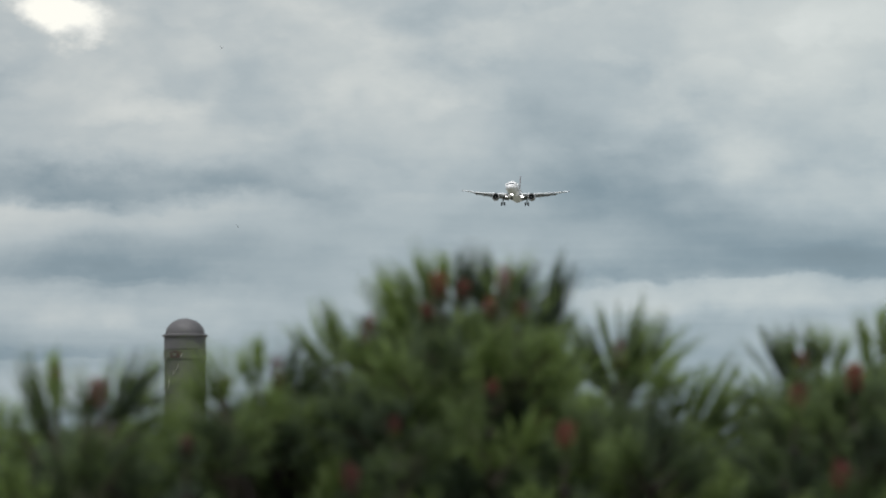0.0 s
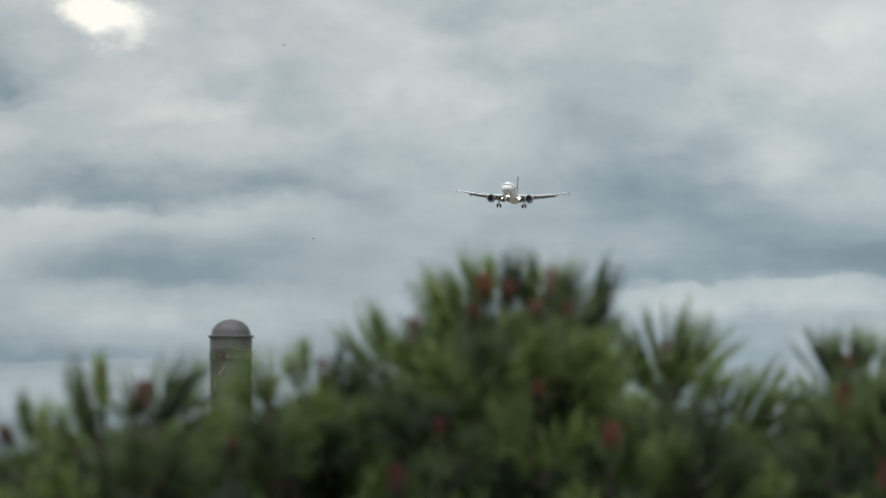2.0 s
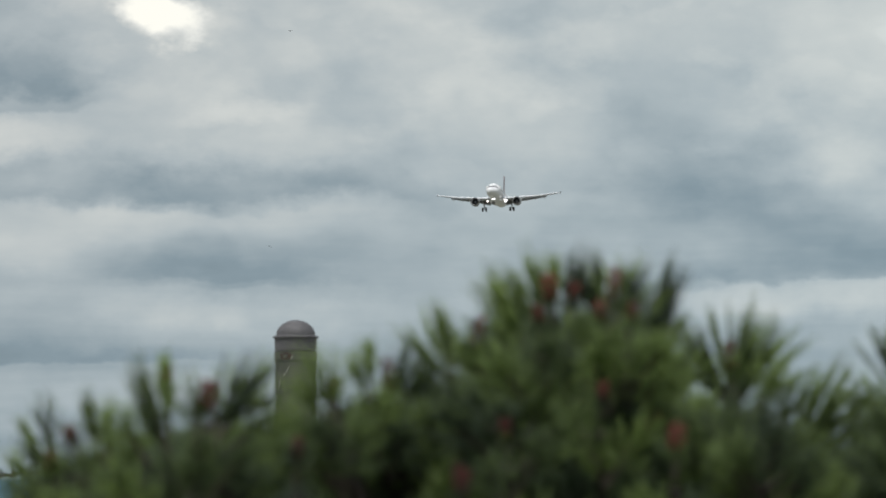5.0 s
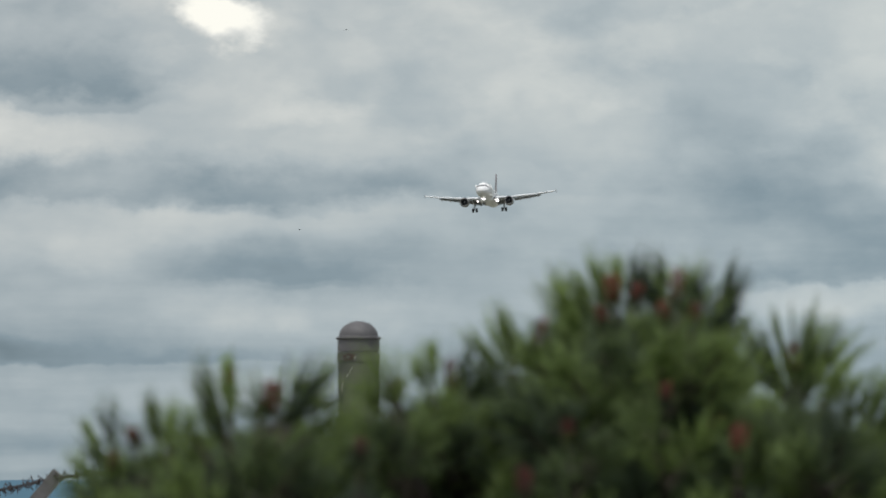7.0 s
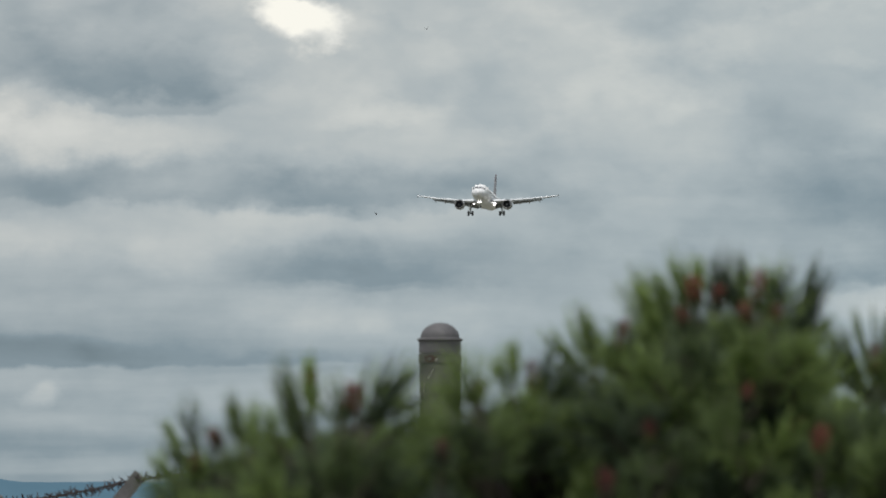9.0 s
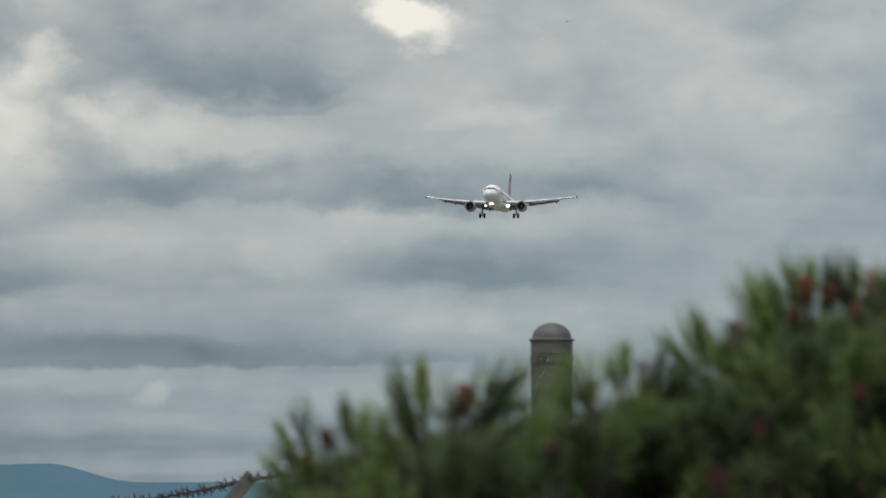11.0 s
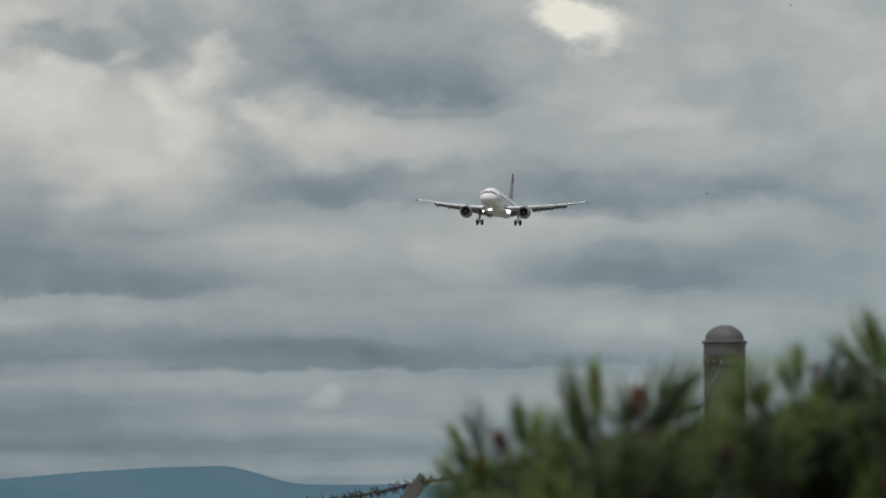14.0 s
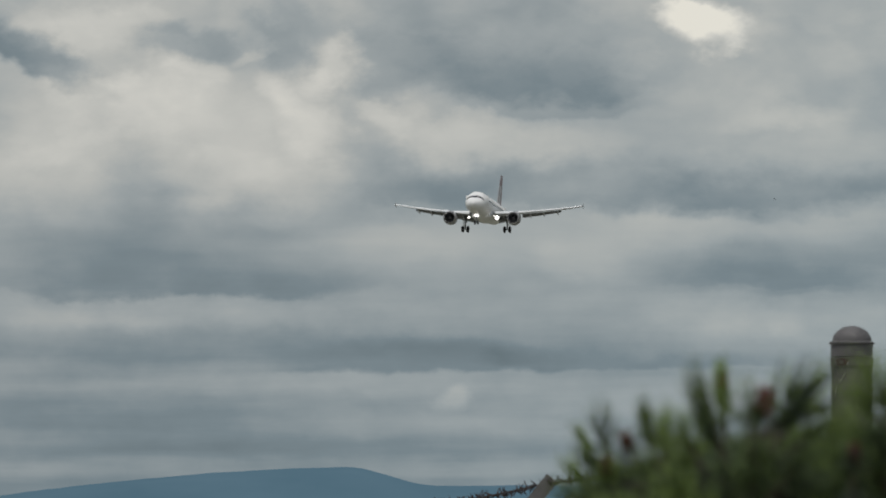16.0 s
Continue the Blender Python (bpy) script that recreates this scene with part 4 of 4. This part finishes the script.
PINE_LEADERS = [   # place, lean, kind, size, cone
    ((-0.294, 5.90, 1.779), -20, "finger", 0.83, None),
    ((-0.326, 6.60, 1.815), -3, "finger", 0.63, 2),
    ((-0.317, 6.00, 1.776), -30, "brush", 0.66, None),
    ((-0.266, 5.80, 1.795), -4, "brush", 0.59, None),
    ((-0.259, 5.80, 1.798), 6, "tuft", 0.36, 1),
    ((-0.256, 5.90, 1.796), 42, "fan", 0.97, None),
    ((-0.256, 6.10, 1.797), 30, "fan", 0.94, None),
    ((-0.235, 5.90, 1.786), 52, "fan", 0.78, None),
    ((-0.369, 6.30, 1.785), -12, "finger", 0.54, None),
    ((-0.360, 6.30, 1.780), 2, "fan", 0.69, None),
    ((-0.431, 6.50, 1.780), -24, "finger", 0.42, None),
    ((-0.427, 6.60, 1.788), -7, "fan", 0.65, None),
    ((-0.407, 6.40, 1.758), -42, "fan", 0.70, None),
    ((-0.379, 6.20, 1.779), -20, "brush", 0.37, 2),
    ((-0.397, 6.20, 1.756), -10, "tuft", 0.45, 2),
    ((-0.364, 6.10, 1.760), 10, "brush", 0.42, None),
    ((-0.173, 6.20, 1.818), -4, "tuft", 0.38, 2),
    ((-0.170, 6.00, 1.813), -24, "fan", 0.76, None),
    ((-0.178, 6.00, 1.807), -50, "fan", 0.59, None),
    ((-0.148, 6.30, 1.835), -3, "finger", 0.46, None),
    ((-0.153, 6.30, 1.830), -18, "fan", 0.55, None),
    ((-0.134, 6.30, 1.820), 0, "tuft", 0.46, 0),
    ((-0.132, 6.40, 1.828), 20, "fan", 0.74, None),
    ((-0.122, 6.40, 1.825), 36, "fan", 0.77, None),
    ((-0.087, 6.60, 1.860), -13, "finger", 0.63, None),
    ((-0.092, 6.70, 1.851), -36, "spray", 0.92, None),
    ((-0.097, 6.70, 1.838), -48, "fan", 0.59, None),
    ((-0.065, 6.50, 1.858), 6, "tuft", 0.57, 0),
    ((-0.068, 6.50, 1.848), -20, "fan", 0.50, None),
    ((-0.077, 6.60, 1.853), -8, "fan", 0.58, None),
    ((-0.026, 6.50, 1.874), -27, "finger", 0.74, None),
    ((-0.015, 6.50, 1.881), -22, "finger", 0.67, None),
    ((-0.021, 6.60, 1.879), -36, "fan", 1.01, None),
    ((-0.009, 6.60, 1.899), -14, "fan", 0.87, None),
    ((0.000, 6.50, 1.903), 0, "finger", 0.54, None),
    ((-0.002, 6.40, 1.898), -4, "tuft", 0.40, 1),
    ((0.016, 6.45, 1.901), 6, "tuft", 0.33, 2),
    ((0.013, 6.60, 1.903), 6, "fan", 0.80, None),
    ((0.040, 6.60, 1.901), -4, "finger", 0.60, None),
    ((0.033, 6.60, 1.899), -10, "fan", 0.80, None),
    ((0.046, 6.40, 1.897), 8, "tuft", 0.48, 0),
    ((0.053, 6.50, 1.898), 14, "fan", 0.75, None),
    ((0.057, 6.50, 1.895), 24, "fan", 0.71, None),
    ((0.040, 6.30, 1.880), -6, "tuft", 0.39, 2),
    ((0.061, 6.30, 1.880), 10, "tuft", 0.33, 2),
    ((-0.011, 6.30, 1.878), -6, "tuft", 0.33, 2),
    ((0.071, 6.50, 1.858), 23, "finger", 1.03, None),
    ((0.069, 6.50, 1.865), 14, "fan", 0.86, None),
    ((0.076, 6.80, 1.825), 27, "spray", 1.38, None),
    ((0.082, 6.80, 1.816), 36, "spray", 1.27, None),
    ((0.088, 6.90, 1.823), 12, "fan", 0.76, None),
    ((0.157, 6.90, 1.835), -24, "spray", 1.25, None),
    ((0.158, 6.90, 1.838), 2, "spray", 1.21, None),
    ((0.160, 6.90, 1.838), 24, "spray", 1.25, None),
    ((0.162, 6.90, 1.835), 40, "spray", 1.29, None),
    ((0.150, 6.90, 1.835), -42, "spray", 1.14, None),
    ((0.156, 6.80, 1.844), -4, "tuft", 0.60, 0),
    ((0.180, 6.80, 1.828), 30, "fan", 0.75, None),
    ((0.203, 6.90, 1.812), 12, "fan", 0.72, None),
    ((0.214, 6.90, 1.805), 24, "spray", 0.91, None),
    ((0.212, 6.80, 1.789), 34, "spray", 1.38, None),
    ((0.217, 6.80, 1.781), 44, "spray", 1.19, None),
    ((0.225, 6.80, 1.772), 50, "spray", 1.12, None),
    ((0.095, 6.10, 1.769), 4, "tuft", 0.44, 1),
    ((0.039, 6.20, 1.815), 0, "tuft", 0.26, 2),
    ((-0.191, 5.80, 1.761), 2, "tuft", 0.42, 2),
    ((-0.071, 6.00, 1.737), 0, "tuft", 0.34, 1),
    ((-0.037, 6.10, 1.786), -4, "tuft", 0.19, 2),
]
SECOND_LEADERS = [   # place, lean, kind, size, cone
    ((0.292, 6.60, 1.832), -22, "spray", 0.94, None),
    ((0.299, 6.70, 1.838), -8, "spray", 0.85, None),
    ((0.304, 6.70, 1.841), 6, "spray", 0.82, None),
    ((0.318, 6.70, 1.853), -8, "fan", 0.62, None),
    ((0.337, 6.70, 1.852), 8, "spray", 0.62, None),
    ((0.326, 6.70, 1.853), 2, "spray", 0.62, None),
    ((0.361, 6.60, 1.855), -10, "finger", 0.53, None),
    ((0.374, 6.60, 1.860), -4, "finger", 0.54, None),
    ((0.383, 6.60, 1.855), 8, "fan", 0.87, None),
    ((0.395, 6.60, 1.860), 14, "finger", 0.54, None),
    ((0.414, 6.60, 1.841), 30, "fan", 0.87, None),
    ((0.280, 6.20, 1.800), 6, "tuft", 0.46, 1),
    ((0.294, 6.40, 1.841), 0, "tuft", 0.30, 2),
    ((0.327, 6.20, 1.818), 0, "tuft", 0.38, 1),
    ((0.306, 6.00, 1.738), 0, "tuft", 0.40, 1),
    ((0.391, 6.30, 1.798), 10, "tuft", 0.39, 0),
    ((0.267, 6.70, 1.785), 20, "fan", 0.81, None),
]
CROWN = [   # metres across, height of the canopy
    (-0.468, 1.717), (-0.430, 1.740), (-0.397, 1.773), (-0.369, 1.797), (-0.341, 1.803), (-0.313, 1.815), (-0.291, 1.815), (-0.266, 1.807),
    (-0.237, 1.803), (-0.209, 1.812), (-0.190, 1.818), (-0.162, 1.827), (-0.124, 1.824), (-0.105, 1.830), (-0.087, 1.846), (-0.063, 1.848),
    (-0.040, 1.863), (-0.021, 1.886), (0.003, 1.905), (0.026, 1.905), (0.048, 1.901), (0.057, 1.877), (0.064, 1.839), (0.073, 1.799),
    (0.088, 1.808), (0.102, 1.827), (0.125, 1.835), (0.149, 1.835), (0.172, 1.829), (0.191, 1.810), (0.215, 1.785), (0.238, 1.771),
    (0.256, 1.787), (0.266, 1.813), (0.285, 1.834), (0.309, 1.855), (0.337, 1.859), (0.356, 1.863), (0.379, 1.865), (0.408, 1.834),
    (0.459, 1.773),
]


def canopy(x):
    """Height of the canopy at x, straight between the points of CROWN."""
    for (x0, z0), (x1, z1) in zip(CROWN, CROWN[1:]):
        if x0 <= x <= x1:
            return z0 + (z1 - z0) * (x - x0) / (x1 - x0)
    return 1.6


def pine(foot, leaders, west, east, boughs, crowding, seed, label):
    """A young pine: trunk, rising limbs, leading shoots, and boughs of older growth under the canopy with dark gaps between them."""
    rng = random.Random(seed)
    tree = new("pine_tree")
    tagged(tree, label, "pine tree")
    foot = Vector(foot)
    bm = bmesh.new()
    tube(bm, [foot - Vector((0, 0, 0.2)), foot + Vector((0.01, 0.02, 0.5)), foot + Vector((-0.02, 0.0, 1.1)), foot + Vector((0.01, 0.02, 1.55)), foot + Vector((0.01, 0.02, 1.74))], [0.055, 0.046, 0.036, 0.022, 0.010], 12)
    part("trunk", smooth(bm), BARK, tree, "grey-brown scaly trunk")
    for k, (place, lean, kind, size, cone) in enumerate(leaders):
        p = Vector(place)
        shoot(tree, p, lean, rng.uniform(-8, 8), kind, size, cone, k)
        limb(tree, (foot.x + 0.01, foot.y, max(0.5, p.z - 0.30 - 0.5 * abs(p.x - foot.x))), p + Vector((0, 0.004, -0.02)), 0.010, 0.0042)
        # older growth in a whorl round the foot of each leading shoot
        for j in range(0 if kind == "spray" else 3):
            turn = 2.0944 * j + 0.8 * k + 0.4
            q = p + Vector((0.012 * math.sin(turn), 0.02 * math.cos(turn) - 0.01, -0.034 - 0.024 * rng.random()))
            shoot(tree, q, lean * 0.7 + 34 * math.sin(turn), 52 * math.cos(turn) - 14, "fan" if j % 2 else "full", rng.uniform(0.48, 0.66), None, k + j)
    for k in range(boughs):
        # boughs: the bough's tip, then its shoots about it
        x = west + (east - west) * ((k * 0.61803 + rng.uniform(0, 0.02)) % 1.0) ** crowding
        dy = rng.uniform(-0.42, 0.30)
        low = k % 6 == 5
        z = rng.uniform(0.75, 1.55) if low else canopy(x) - 0.034 - rng.random() ** 1.9 * min(0.16, max(0.05, canopy(x) - 1.71)) - 0.05 * abs(dy)
        tip = Vector((x, foot.y + dy, z))
        limb(tree, (foot.x, foot.y, max(0.35, z - 0.30)), tip - Vector((0, 0, 0.02)), 0.010, 0.0042)
        tone = 1.3 if low else rng.uniform(0.50, 0.78)
        outward = 50 * (x - foot.x) / (east - west)
        for j in range(6):
            turn = 1.0472 * j + k
            side, depth = math.sin(turn), math.cos(turn)
            q = tip + Vector((0.020 * side, 0.030 * depth, -0.012 * (j % 3)))
            bears = (k % 3) if j == 0 and rng.random() < 0.05 else None
            shoot(tree, q, outward + 46 * side + rng.uniform(-14, 14), 40 * depth + 35 * dy + rng.uniform(-14, 14), ("brush", "full", "fan")[(j + k) % 3], tone * rng.uniform(0.85, 1.1), bears, k + j)
    return tree


pine((0.02, 6.65, 0), PINE_LEADERS, -0.385, 0.262, 310, 1.3, 21, "bushy young pine with long green needles and red-brown pollen cones")
pine((0.44, 6.65, 0), SECOND_LEADERS, 0.285, 0.50, 80, 1.0, 22, "smaller pine beside the first, with orange-brown pollen cones")


# ---- birds ----
def bird():
    """A small dark swift-like bird about 0.16 m long, wings spread."""
    b = new("bird")
    bm = bmesh.new()
    loft(bm, [ring_y(0, y, 0, r, r * 0.9, 10) for y, r in ((-0.085, 0.004), (-0.07, 0.014), (-0.04, 0.022), (0.0, 0.024), (0.045, 0.014), (0.07, 0.007))])
    part("body", smooth(bm), FEATHER, b)
    wings = []
    for side in (-1, 1):
        bm = bmesh.new()
        loft(bm, [[(side * x, y + dy, dz) for dy, dz in ((0, 0), (c * 0.5, 0.004), (c, 0), (c * 0.5, -0.002))] for x, y, c in ((0.0, -0.035, 0.06), (0.06, -0.04, 0.05), (0.13, -0.01, 0.03), (0.19, 0.04, 0.006))])
        w = part("wing", smooth(bm), FEATHER, b)
        w.location = (side * 0.015, 0, 0.01)
        wings.append(w)
    bm = bmesh.new()
    loft(bm, [[(x * s, y, dz) for x, dz in ((-1, 0), (0, 0.003), (1, 0), (0, -0.003))] for s, y in ((0.008, 0.06), (0.022, 0.10), (0.016, 0.115))])
    part("tail", bm, FEATHER, b)
    tagged(b, "small dark bird flying with spread wings", "bird", group="birds in the air")
    return b, wings


bird_high, wings_high = bird()
bird_low, wings_low = bird()


# ---- movement ----
# seconds, bearing and rise in milliradians, metres off, heading, bank
FLIGHT = [
    (0, 8.69, 46.90, 2468, -5.30, -0.7), (0.5, 7.28, 46.88, 2434, -5.32, -0.7), (1, 5.68, 46.94, 2400, -5.33, -0.7), (1.5, 4.05, 46.92, 2366, -5.33, -1.1),
    (2, 2.31, 46.86, 2332, -5.33, -1.6), (2.5, 0.68, 46.77, 2298, -5.34, -2.4), (3, -1.09, 46.71, 2264, -5.34, -2.6), (3.5, -2.82, 46.66, 2230, -5.34, -1.8),
    (4, -4.31, 46.65, 2196, -5.35, -0.6), (6.5, -14.86, 46.84, 2026, -5.25, 2.3), (7, -17.30, 46.89, 1992, -5.35, 2.2), (7.5, -19.78, 46.82, 1958, -5.40, 2.0),
    (8, -22.54, 46.74, 1924, -5.42, 1.4), (8.5, -25.18, 46.83, 1890, -5.42, 0.5), (9, -28.25, 46.82, 1856, -5.42, -0.2), (11.5, -44.43, 46.71, 1686, -5.24, -0.4),
    (12, -47.90, 46.70, 1652, -5.18, -0.4), (12.5, -51.73, 46.76, 1618, -5.06, -0.4), (13, -55.56, 46.76, 1584, -4.86, -0.6), (13.5, -59.50, 46.68, 1550, -4.62, -1.2),
    (14, -63.58, 46.55, 1516, -4.36, -1.3), (14.5, -67.93, 46.41, 1482, -4.11, -0.9), (15, -72.42, 46.21, 1448, -3.86, -0.8), (15.5, -77.28, 46.16, 1414, -3.62, -0.8),
    (16, -81.76, 46.12, 1380, -3.42, -0.9),
]
BIRD_HIGH = [(0, -28.4, 64.5), (1, -26.3, 66.5), (2, -26.2, 65.0), (3, -29.1, 66.1), (3.5, -31.0, 66.3), (4, -32.9, 66.5), (9, -34.8, 67.5), (14, -24.5, 70.8), (14.5, -25.8, 71.3), (16, -30.3, 73.4)]
BIRD_LOW = [(0, -26.3, 41.5), (1, -22.2, 40.4), (3, -24.9, 38.8), (3.5, -28.7, 38.4), (9, -41.3, 43.7), (14, -35.3, 46.6), (14.5, -37.0, 46.5), (15, -38.9, 46.3), (16, -43.0, 46.1)]


def motions():
    walk(plane, [(t, pose(*spot(u, v, away), -5.3 + 0.15 * t, -bank, turn)) for t, u, v, away, turn, bank in FLIGHT])
    walk(high_clouds, [(t, pose(0, 0, EYE, 0, 0, turn)) for t, turn in ((0, -0.112), (3.5, -0.054), (9, 0.0), (12.5, 0.038), (16, 0.066))])
    for b, wings, rows, away in ((bird_high, wings_high, BIRD_HIGH, 430.0), (bird_low, wings_low, BIRD_LOW, 500.0)):
        path = []
        for k, (t, u, v) in enumerate(rows):
            p = spot(u, v, away + 12 * math.sin(k * 1.3))
            turn = 60 if k % 3 else 25
            path.append((t, pose(*p, 8 * math.sin(k * 2.1), 10 * math.cos(k * 1.7), turn)))
        walk(b, path)
        for side, w in zip((-1, 1), wings):
            beats = [(k * 0.1, pose(side * 0.015, 0, 0.01, 0, -side * (12 + 34 * math.cos(k * 2.3)), 0)) for k in range(161)]
            walk(w, beats)


motions()
